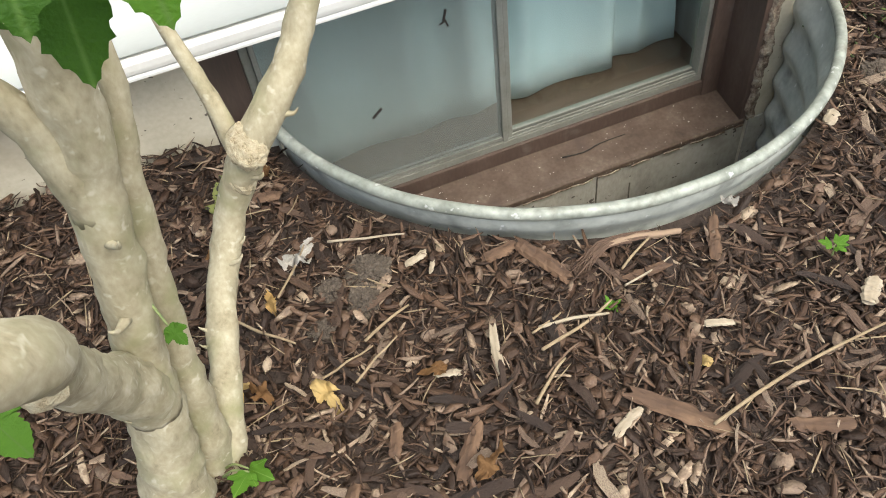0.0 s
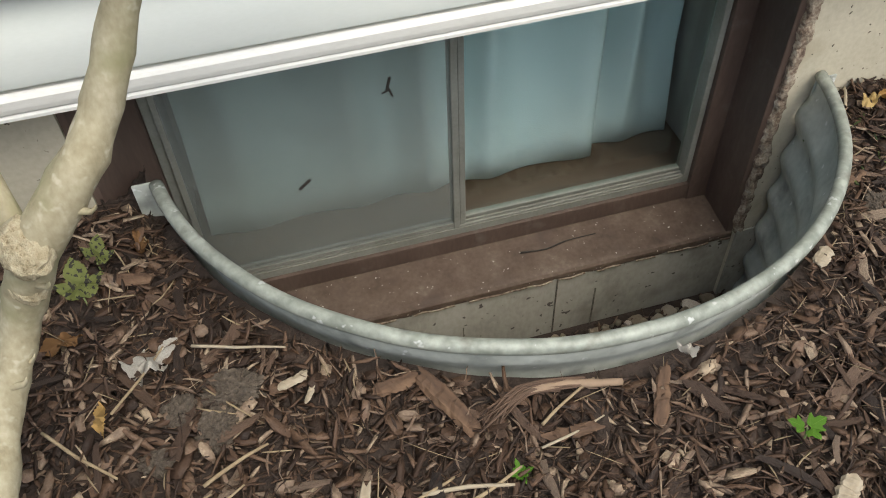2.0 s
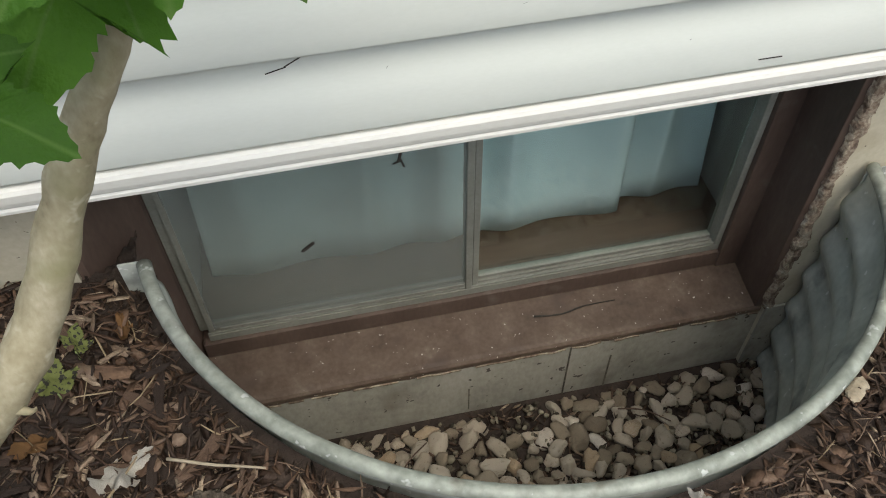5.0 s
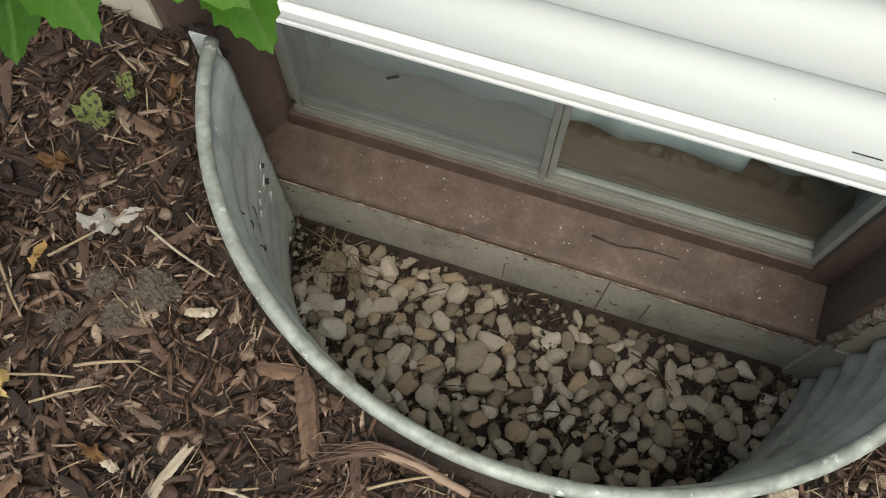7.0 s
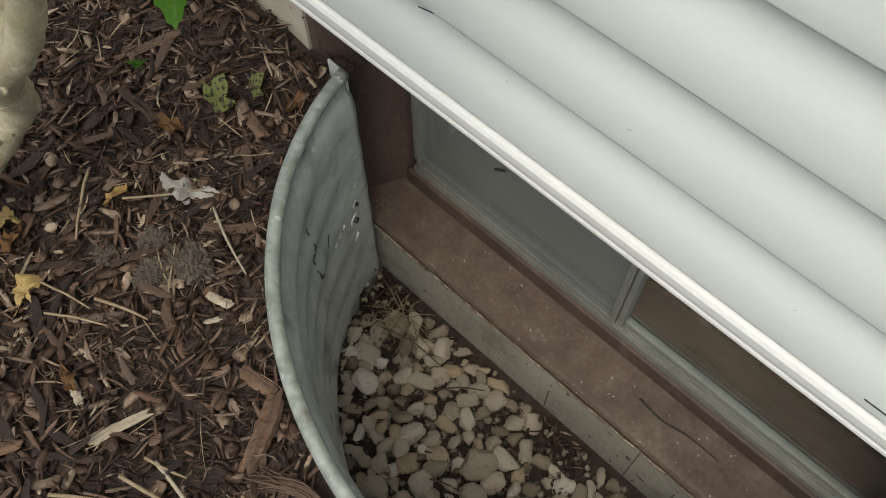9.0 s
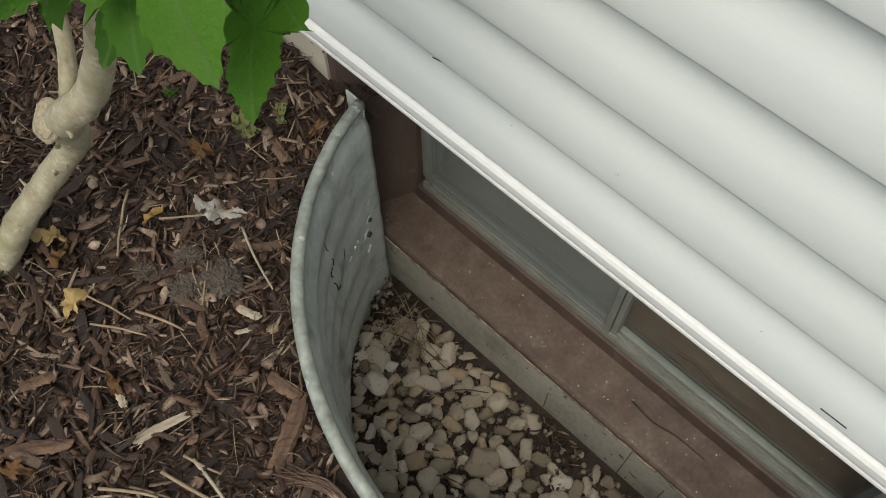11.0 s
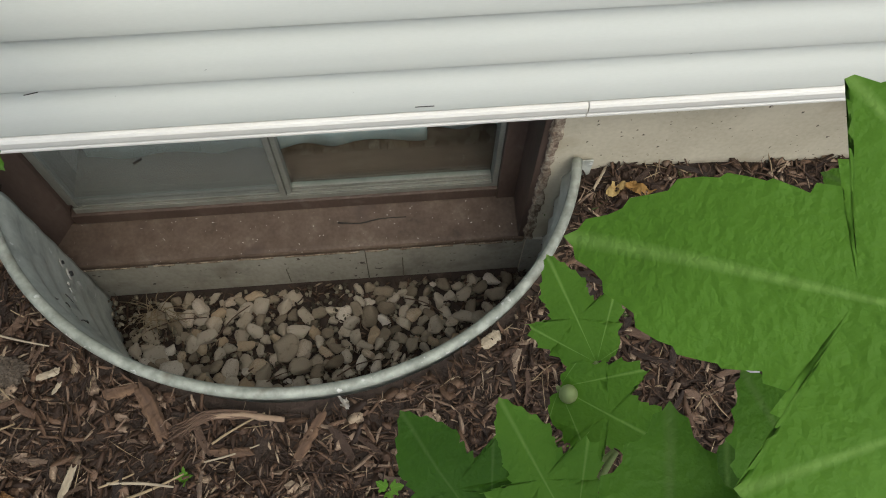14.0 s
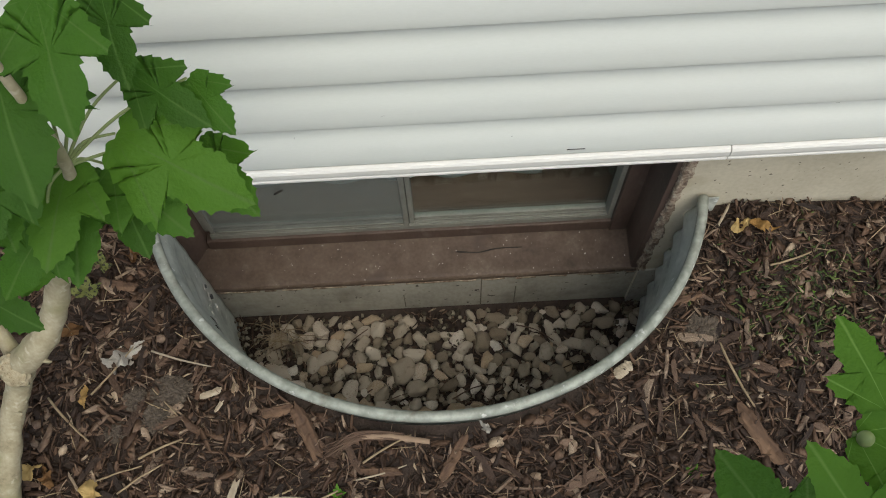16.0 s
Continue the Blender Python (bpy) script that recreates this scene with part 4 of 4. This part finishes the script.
# leaves high over the trunk and one low sprout on it
for base, tip, root, facing in (((-0.485, -0.645, 0.788), (-0.479, -0.687, 0.722), (-0.524, -0.577, 0.901), (0.1, -1, 0.6)), ((-0.518, -0.666, 0.815), (-0.523, -0.71, 0.748), (-0.551, -0.606, 0.915), (0.1, -1, 0.6)),
                                ((-0.515, -0.618, 0.757), (-0.52, -0.662, 0.69), (-0.546, -0.551, 0.86), (0.1, -1, 0.5)), ((-0.566, -0.673, 0.788), (-0.583, -0.707, 0.715), (-0.581, -0.587, 0.903), (0.1, -1, 0.6)),
                                ((-0.579, -0.546, 0.379), (-0.571, -0.558, 0.364), (-0.593, -0.514, 0.4), (0.1, -1, 0.6)), ((-0.59, -0.538, 0.105), (-0.569, -0.563, 0.115), (-0.616, -0.515, 0.083), (-0.004, -0.288, 1.024)),
                                ((-0.589, -0.547, 0.115), (-0.605, -0.575, 0.133), (-0.621, -0.525, 0.085), (-0.004, -0.288, 1.024)), ((-0.722, -0.563, 0.398), (-0.698, -0.604, 0.364), (-0.737, -0.549, 0.474), (0.269, -0.721, 0.882))):
    stalk(leaf(shrub, base, tip, facing, young_or_lit=tip[2] < 0.15), [root, (Vector(root) + Vector(base)) / 2 + Vector((0, 0, 0.01)), base], 0.0016, 0.001)

bush = thing("shrub", "leafy shrub with large soft green lobed leaves", "shrub")
part("trunk", tube([(0.814, -1.026, 0.054), (0.799, -1, 0.157), (0.75, -0.939, 0.344), (0.682, -0.879, 0.53), (0.603, -0.82, 0.689)], [0.026, 0.022, 0.017, 0.013, 0.009], 14, 0.18, 9), M_BARK, bush, smooth=True)
part("branch", tube([(0.603, -0.82, 0.689), (0.49, -0.757, 0.77), (0.405, -0.695, 0.827), (0.336, -0.635, 0.846), (0.288, -0.604, 0.853), (0.28, -0.586, 0.861)], [0.009, 0.006, 0.0045, 0.0035, 0.0025, 0.0018], 10, 0.1, 10), M_STALK, bush, smooth=True)
bud = bmesh.new()
bmesh.ops.create_icosphere(bud, subdivisions=3, radius=0.0045)
for v in bud.verts:
    v.co.z *= 1.3
ob = part("bud", bud, M_STALK, bush, "round green flower bud", True)
ob.location = (0.275, -0.591, 0.873)
for base, tip, root, facing, young_or_lit in (((0.29, -0.578, 0.877), (0.273, -0.526, 0.885), (0.28, -0.586, 0.861), (-0.1, -0.4, 1), True),
                                       # large grown leaf: the paler colour stands in for light shining through it
                                       ((0.311, -0.653, 1.138), (0.236, -0.613, 1.112), (0.405, -0.685, 0.836), (-0.2, -0.25, 1), True),
                                       ((0.268, -0.655, 0.878), (0.242, -0.595, 0.882), (0.298, -0.616, 0.852), (-0.1, -0.4, 1), True),
                                       ((0.232, -0.654, 0.865), (0.196, -0.596, 0.873), (0.298, -0.616, 0.852), (-0.1, -0.4, 1), False),
                                       ((0.271, -0.587, 0.871), (0.321, -0.625, 0.884), (0.282, -0.596, 0.857), (-0.1, -0.4, 1), True),
                                       ((0.258, -0.735, 1.0), (0.278, -0.634, 1.017), (0.405, -0.695, 0.827), (-0.1, -0.3, 1), False),
                                       ((0.309, -0.699, 0.921), (0.327, -0.63, 0.927), (0.405, -0.695, 0.827), (-0.1, -0.4, 1), False),
                                       ((0.345, -0.611, 1.076), (0.316, -0.582, 1.069), (0.443, -0.726, 0.801), (-0.1, -0.3, 1), False),
                                       ((0.316, -0.692, 1.03), (0.296, -0.628, 1.036), (0.443, -0.726, 0.801), (-0.1, -0.3, 1), False),
                                       ((0.466, -0.67, 0.905), (0.423, -0.584, 0.877), (0.461, -0.736, 0.788), (-0.1, -0.3, 1), False),
                                       ((0.497, -0.749, 0.894), (0.482, -0.664, 0.846), (0.49, -0.757, 0.77), (-0.1, -0.3, 1), False)):
    stalk(leaf(bush, base, tip, facing, young_or_lit, 0.95), [root, (Vector(root) + Vector(base)) / 2 + Vector((0, 0, -0.01)), base], 0.0018, 0.0012)

# ---- loose things on the mulch ----


def rest(x, y, lift=0.012):
    return ground_z(x, y) + lift


def splinter(name, x, y, length, width, thick, yaw, mat, label, category, seed, tilt=4, lift=0.014, group=""):
    """A torn, fibrous piece of wood or bark with ragged ends."""
    rnd = random.Random(seed)
    bm = bmesh.new()
    n, m = 14, 8
    rings = []
    for i in range(n + 1):
        t = i / n - 0.5
        ring = []
        for j in range(m):
            w = 2 * math.pi * j / m
            rag = 0.1 * rnd.uniform(-1, 1) if i in (0, n) else 0.015 * rnd.uniform(-1, 1)
            env = (1 - 0.3 * abs(2 * t) ** 5) * (0.85 + 0.35 * noise.noise(Vector((t * 7, math.sin(w) * 2.5, seed))))
            ring.append(bm.verts.new(((t + rag) * length, math.cos(w) * width / 2 * env + 0.06 * length * math.sin(t * 3 + seed) * 0.5,
                                      math.sin(w) * thick / 2 * env * (0.8 + 0.4 * rnd.random()) + 0.05 * length * noise.noise(Vector((t * 3, seed, 1))))))
        rings.append(ring)
    for a, b in zip(rings, rings[1:]):
        for j in range(m):
            bm.faces.new((a[j], a[(j + 1) % m], b[(j + 1) % m], b[j]))
    bm.faces.new(rings[0][::-1]), bm.faces.new(rings[-1])
    bmesh.ops.recalc_face_normals(bm, faces=bm.faces)
    ob = part(name, bm, mat)
    ob.matrix_basis = pose(x, y, rest(x, y, lift), rnd.uniform(-8, 8), tilt, yaw)
    return tagged(ob, label, category, group)


def twig(x0, y0, x1, y1, r, mat, label, seed, lift=0.016, bow=0.025):
    rnd = random.Random(seed)
    a, b = Vector((x0, y0, rest(x0, y0, lift))), Vector((x1, y1, rest(x1, y1, lift)))
    d = b - a
    side = Vector((-d.y, d.x, 0)) * bow
    pts = [a + d * t + side * math.sin(t * math.pi) * (1 if seed % 2 else -1) + Vector((0, 0, rnd.uniform(0, 0.004))) for t in (0, 0.25, 0.5, 0.75, 1)]
    return tagged(part("twig", tube(pts, [r, r, r * 0.95, r * 0.85, r * 0.6], 8, 0.12, seed), mat, smooth=True), label, "twig", "twigs on the mulch")


splinter("wood_splinter", -0.287, -0.486, 0.066, 0.014, 0.006, 74, M_PALE, "pale torn wood splinter on dark mulch", "wood chip", 1)
splinter("bark_piece", -0.179, -0.381, 0.088, 0.027, 0.017, -62, M_CHUNK, "thick reddish-brown piece of bark on mulch", "bark", 2)
splinter("bark_piece", -0.136, -0.644, 0.115, 0.028, 0.011, -40, M_CHUNK, "long split piece of tan bark on mulch", "bark", 3)
splinter("bark_piece", 0.535, -0.415, 0.105, 0.034, 0.014, -58, M_CHUNK, "weathered pale brown bark chunk on mulch", "bark", 4)
splinter("bark_piece", -0.224, -0.347, 0.05, 0.02, 0.008, 8, M_CHUNK, "small red-brown bark flake beside the steel rim", "bark", 5)
splinter("bark_piece", 0.33, -0.3, 0.034, 0.022, 0.009, 30, M_PALE, "small tan wood chip near the steel rim", "wood chip", 6)
splinter("bark_piece", 0.602, -0.296, 0.022, 0.017, 0.009, 10, M_CHUNK, "small orange-brown chip on dark mulch", "wood chip", 7)
splinter("bark_piece", 0.169, -0.584, 0.04, 0.026, 0.012, 40, M_PALE, "broad pale wood chip on mulch", "wood chip", 8)
splinter("bark_piece", 0.457, -0.178, 0.06, 0.016, 0.008, 20, M_CHUNK, "brown bark strip lying beside the well", "bark", 9)
splinter("bark_piece", -0.488, -0.127, 0.05, 0.02, 0.008, -8, M_CHUNK, "brown bark strip beside the foundation", "bark", 10)
splinter("wood_splinter", -0.327, -0.315, 0.032, 0.013, 0.006, 20, M_PALE, "small pale wood chip on mulch", "wood chip", 11)
splinter("wood_splinter", -0.311, -0.331, 0.03, 0.008, 0.005, 60, M_PALE, "small pale wood chip on mulch", "wood chip", 12)
splinter("wood_splinter", -0.353, -0.494, 0.03, 0.012, 0.005, -20, M_PALE, "small cream wood chip on mulch", "wood chip", 13)
splinter("wood_splinter", -0.197, -0.635, 0.045, 0.014, 0.006, 25, M_PALE, "frayed pale wood chip on mulch", "wood chip", 14)
splinter("wood_splinter", -0.029, -0.553, 0.036, 0.012, 0.005, -15, M_PALE, "small pale wood chip on mulch", "wood chip", 15)
splinter("wood_splinter", 0.547, -0.026, 0.05, 0.006, 0.004, 60, M_PALE, "thin pale splinter beside the foundation", "wood chip", 16)
random.seed(33)
for k in range(18):
    x, y = random.uniform(-0.85, 0.85), random.uniform(-0.75, -0.03)
    if ((x - WX) / (WA + 0.05)) ** 2 + ((y - WY) / (WB + 0.05)) ** 2 < 1:
        continue
    splinter("bark_piece", x, y, random.uniform(0.04, 0.075), random.uniform(0.013, 0.024), random.uniform(0.006, 0.01), random.uniform(0, 180), M_CHUNK, "brown bark chip lying on the mulch", "bark", 40 + k, group="bark chips on the mulch")
straw_label = "thin dry straw-coloured twig on mulch"
twig(-0.117, -0.675, 0.157, -0.633, 0.0022, M_STRAW, "long dry straw-coloured stalk across the mulch", 1, 0.022)
twig(-0.242, -0.514, -0.128, -0.473, 0.0022, M_STRAW, straw_label, 2)
twig(-0.091, -0.433, -0.016, -0.392, 0.0018, M_STRAW, straw_label, 3)
twig(0.498, -0.259, 0.534, -0.369, 0.0022, M_STRAW, straw_label, 4)
twig(-0.428, -0.414, -0.362, -0.388, 0.002, M_STRAW, straw_label, 5)
twig(-0.509, -0.313, -0.455, -0.232, 0.0016, M_STRAW, straw_label, 6)
twig(-0.455, -0.464, -0.39, -0.424, 0.0016, M_STRAW, straw_label, 7)
twig(-0.576, -0.314, -0.506, -0.384, 0.002, M_STRAW, straw_label, 8)
twig(-0.278, -0.575, -0.222, -0.534, 0.0022, M_STRAW, straw_label, 9)
twig(0.608, -0.127, 0.684, -0.106, 0.002, M_STRAW, straw_label, 10)
twig(-0.23, -0.48, -0.141, -0.49, 0.0024, M_PALE, "split pale stalk lying on mulch", 11)
twig(-0.241, -0.485, -0.195, -0.468, 0.0018, M_STRAW, straw_label, 12)
twig(-0.254, -0.549, -0.197, -0.519, 0.0016, M_FIBRE, "thin brown twig on mulch", 13)
twig(-0.426, -0.243, -0.328, -0.274, 0.0018, M_PALE, "straight pale twig on mulch", 14)
twig(-0.489, -0.445, -0.421, -0.425, 0.0015, M_STRAW, straw_label, 15)
twig(-0.101, -0.458, -0.024, -0.438, 0.0014, M_PALE, "thin pale twig on mulch", 16)

# frayed root lying along the rim
root = thing("frayed_root", "frayed brown fibrous root bundle beside the steel rim", "root", at=(0.024, -0.006, -0.001))
random.seed(8)
for k in range(40):
    a, e = random.uniform(-1, 1), random.uniform(0, 1)
    x1, y1 = -0.172 - 0.016 * e + random.uniform(0, 0.03), -0.4 - 0.035 * abs(a) * e + 0.012 * a
    xm = random.uniform(-0.135, -0.11)
    pts = [(random.uniform(-0.1, -0.05), -0.389 + 0.005 * a, rest(-0.07, -0.389, 0.019)), (xm, -0.387 + 0.006 * a, rest(xm, -0.387, 0.02 + 0.004 * e)), (x1, y1, rest(x1, y1, 0.012 + 0.006 * e))]
    part("fibre", tube(pts, [0.0013, 0.0012, 0.0004], 6, 0.1, k), M_FIBRE, root, smooth=True)
part("core", tube([(-0.14, -0.388, rest(-0.13, -0.388, 0.018)), (-0.1, -0.387, rest(-0.1, -0.387, 0.02)), (-0.06, -0.389, rest(-0.06, -0.389, 0.02)), (-0.035, -0.394, rest(-0.035, -0.394, 0.018)), (-0.012, -0.398, rest(-0.012, -0.398, 0.017))],
                  [0.003, 0.0048, 0.005, 0.0046, 0.004], 14, 0.55, 3), M_FIBRE, root, smooth=True)


def dry_leaf(x, y, size, yaw, mat, label, seed, crumple=0.5, lift=0.02, thing_name="fallen_leaf", category="leaf", group=""):
    me = leaf_mesh(thing_name, seed, mat, 0.62)
    for v in me.vertices:
        v.co.z += crumple * 0.5 * noise.noise(v.co * 3.2 + Vector((seed, 0, 0)))
        v.co.x *= 0.8 + 0.35 * noise.noise(v.co * 4 + Vector((0, seed, 0)))
    ob = new(thing_name, me)
    rnd = random.Random(seed)
    ob.matrix_basis = pose(x, y, rest(x, y, lift), rnd.uniform(-15, 15), rnd.uniform(-20, 20), yaw) @ Matrix.Diagonal((size, size, size, 1))
    return tagged(ob, label, category, group)


dry_leaf(-0.492, -0.268, 0.068, -50, M_DRY, "dried whitish curled leaf on dark mulch", 51, 0.9)
for k, (x, y, s, a) in enumerate(((-0.499, -0.444, 0.055, 200), (-0.552, -0.45, 0.04, 30), (-0.352, -0.491, 0.034, 80), (0.553, -0.062, 0.045, -60), (0.586, -0.051, 0.05, -100), (-0.538, -0.202, 0.045, 100), (-0.47, -0.086, 0.04, 10),
                                  (-0.07, -0.602, 0.03, 60), (-0.573, -0.414, 0.05, 130), (-0.518, -0.334, 0.035, 0), (-0.372, -0.635, 0.045, 300))):
    dry_leaf(x, y, s, a, M_YELLOW, "withered yellow-brown leaf curled on mulch", 60 + k, 0.9, group="withered yellow leaves")
dry_leaf(0.107, -0.393, 0.024, 40, M_DRY, "crumpled whitish dry petal beside the rim", 81, 1.2, thing_name="dry_petal", category="petal")
dry_leaf(0.742, -0.353, 0.06, 150, M_PETAL, "fallen pale lavender flower on mulch", 82, 1.0, thing_name="fallen_flower", category="flower")

seedling = thing("seedling", "small bright green seedling sprouting from mulch", "seedling")
zx = rest(0.162, -0.518, 0.0)
stalk(seedling, [(0.162, -0.518, zx - 0.02), (0.161, -0.519, zx + 0.015), (0.159, -0.518, zx + 0.034)], 0.0013, 0.001)
for dx, dy in ((0.021, 0.003), (-0.016, 0.011), (0.003, -0.016)):
    leaf(seedling, (0.159 + 0.15 * dx, -0.518 + 0.15 * dy, zx + 0.034), (0.159 + dx, -0.518 + dy, zx + 0.04), (dx * 3, dy * 3, 1), True, 1.3)
for k, (x, y) in enumerate(((-0.13, -0.476), (0.415, -0.468), (0.725, -0.244), (0.665, -0.175), (-0.668, -0.173))):
    w = thing("weed", "tiny yellow-green weed among the mulch", "weed", group="small weeds")
    zw = rest(x, y, 0.004)
    for j in range(4):
        a = j * 1.6 + k
        leaf(w, (x, y, zw + 0.004), (x + 0.013 * math.cos(a), y + 0.013 * math.sin(a), zw + 0.012), (0.3 * math.cos(a), 0.3 * math.sin(a), 1), k % 3 == 0, 0.8)

for x, y, s, a in ((-0.535, -0.15, 0.046, 12), (-0.52, -0.1, 0.033, -20)):
    me = leaf_mesh("mottled_leaf", int(a), M_SPOT, 1.1)
    for v in me.vertices:
        v.co.z += 0.12 * noise.noise(v.co * 3)
    ob = new("mottled_leaf", me)
    ob.matrix_basis = pose(x, y, rest(x, y, 0.016), 58, 6, a) @ Matrix.Diagonal((s, s, s, 1))
    stalk(ob, [(x, y, rest(x, y, -0.01)), (x, y, rest(x, y, 0.016))], 0.0012, 0.001)
    tagged(ob, "yellow-green seedling leaf with dark blotches among mulch", "leaf", "mottled leaves")


def moss_place(rng):
    x, y = rng.normal(0.66, 0.075), min(-0.03, rng.normal(-0.2, 0.06))
    return x, y, ground_z(x, y) + rng.uniform(0.006, 0.016)


tagged(shreds("moss", 600, moss_place, (0.008, 0.026), (0.0012, 0.004), M_MOSS, 91, None, tilt=25, bend=0.4), "dark green moss and tiny weeds creeping over mulch", "moss", kind="stuff")

# clods and a half-buried stone
random.seed(12)
for x, y, r, lab in ((-0.39, -0.31, 0.03, "crumbly grey-brown soil clod on mulch"), (-0.41, -0.35, 0.024, "crumbly grey-brown soil clod on mulch"), (-0.445, -0.32, 0.02, "crumbly grey-brown soil clod on mulch"),
                     (0.475, -0.235, 0.03, "dark rounded soil clod beside the well"), (-0.47, -0.37, 0.018, "crumbly grey-brown soil clod on mulch")):
    bm = bmesh.new()
    bmesh.ops.create_icosphere(bm, subdivisions=5, radius=1)
    for v in bm.verts:
        v.co *= 1 + 0.3 * noise.noise(v.co * 1.8 + Vector((x * 50, y * 40, 0))) + 0.22 * noise.noise(v.co * 6 + Vector((x * 50, 0, 0))) + 0.16 * noise.noise(v.co * 15 + Vector((0, x * 50, 0)))
    ob = part("soil_clod", bm, M_CLOD)
    ob.matrix_basis = pose(x, y, rest(x, y, 0.006), 0, 0, random.uniform(0, 360)) @ Matrix.Diagonal((r, r * 0.85, r * 0.55, 1))
    tagged(ob, lab, "soil", "soil clods")

# litter on sill, screen and siding
tagged(part("twig", tube([(0.075, 0.06, -0.2785), (0.12, 0.055, -0.279), (0.16, 0.062, -0.278), (0.215, 0.062, -0.2775)], [0.0017, 0.0015, 0.0012, 0.0008], 8, 0.3, 3), M_DARK, smooth=True), "thin dark twig lying on the brown window sill", "twig")
for x, z, s, yaw in ((-0.26, -0.057, 0.024, 40), (-0.307, -0.082, 0.005, 10), (-0.12, 0.095, 0.022, 75), (-0.118, 0.08, 0.016, 110), (-0.124, 0.083, 0.014, 20)):
    bm = bmesh.new()
    box(bm, -0.5, 0.5, -0.06, 0.06, -0.09, 0.09, bevel=0.03)
    ob = part("debris_fleck", bm, M_DARK)
    ob.matrix_basis = pose(x, 0.1025, z, 0, -yaw, 0) @ Matrix.Diagonal((s, s, s, 1))
    tagged(ob, "dark dirt fleck stuck to the insect screen", "debris", "flecks on the screen")
for x, z, s, yaw, back in ((0.245, 0.313, 0.026, 0, 0.0), (0.151, 0.347, 0.006, 30, 0.005), (0.583, 0.396, 0.005, 0, 0.0), (-0.246, 0.377, 0.02, 14, 0.0122), (-0.23, 0.383, 0.018, 28, 0.0132), (-0.146, 0.364, 0.005, 60, 0.01),
                           (-0.02, 0.42, 0.004, 20, 0.001)):
    bm = bmesh.new()
    box(bm, -0.5, 0.5, -0.03, 0.03, -0.035, 0.035, bevel=0.02)
    ob = part("debris_fleck", bm, M_DARK)
    ob.matrix_basis = pose(x, SY + back, z, 0, -yaw, 0) @ Matrix.Diagonal((s, s * 0.8, s * (0.8 if s < 0.019 else 0.6), 1))
    tagged(ob, "dark dirt fleck stuck to the white siding", "debris", "flecks on the siding")

# dry grass and pale flecks in the corner of the well
tuft = thing("dry_grass", "small tuft of yellowish dry grass among the stones", "grass")
random.seed(77)
for k in range(42):
    a, l = random.uniform(0, 6.28), random.uniform(0.03, 0.075)
    x, y = -0.32 + random.uniform(-0.03, 0.03), -0.055 + random.uniform(-0.025, 0.02)
    z = -0.43 + random.uniform(-0.005, 0.012)
    x1, y1 = x + l * math.cos(a), min(-0.005, y + l * math.sin(a) * 0.7)
    part("blade", tube([(x, y, z), ((x + x1) / 2, (y + y1) / 2, z + random.uniform(0.004, 0.018)), (x1, y1, z + random.uniform(-0.004, 0.008))], [0.0009, 0.0009, 0.0004], 5), M_STRAW, tuft, smooth=True)
for k, (x0, y0, x1, y1) in enumerate(((-0.34, -0.09, -0.22, -0.07), (-0.2, -0.12, -0.13, -0.05), (0.2, -0.06, 0.28, -0.1), (0.05, -0.22, 0.14, -0.19), (0.24, -0.2, 0.33, -0.15), (-0.12, -0.24, -0.04, -0.2))):
    pts = [(x0, y0, -0.425), ((x0 + x1) / 2, (y0 + y1) / 2 + 0.006, -0.42), (x1, y1, -0.428)]
    tagged(part("twig", tube(pts, [0.0016, 0.0014, 0.001], 7, 0.15, k), M_FIBRE, smooth=True), "thin brown twig lying on the stones", "twig", "twigs on the stones")
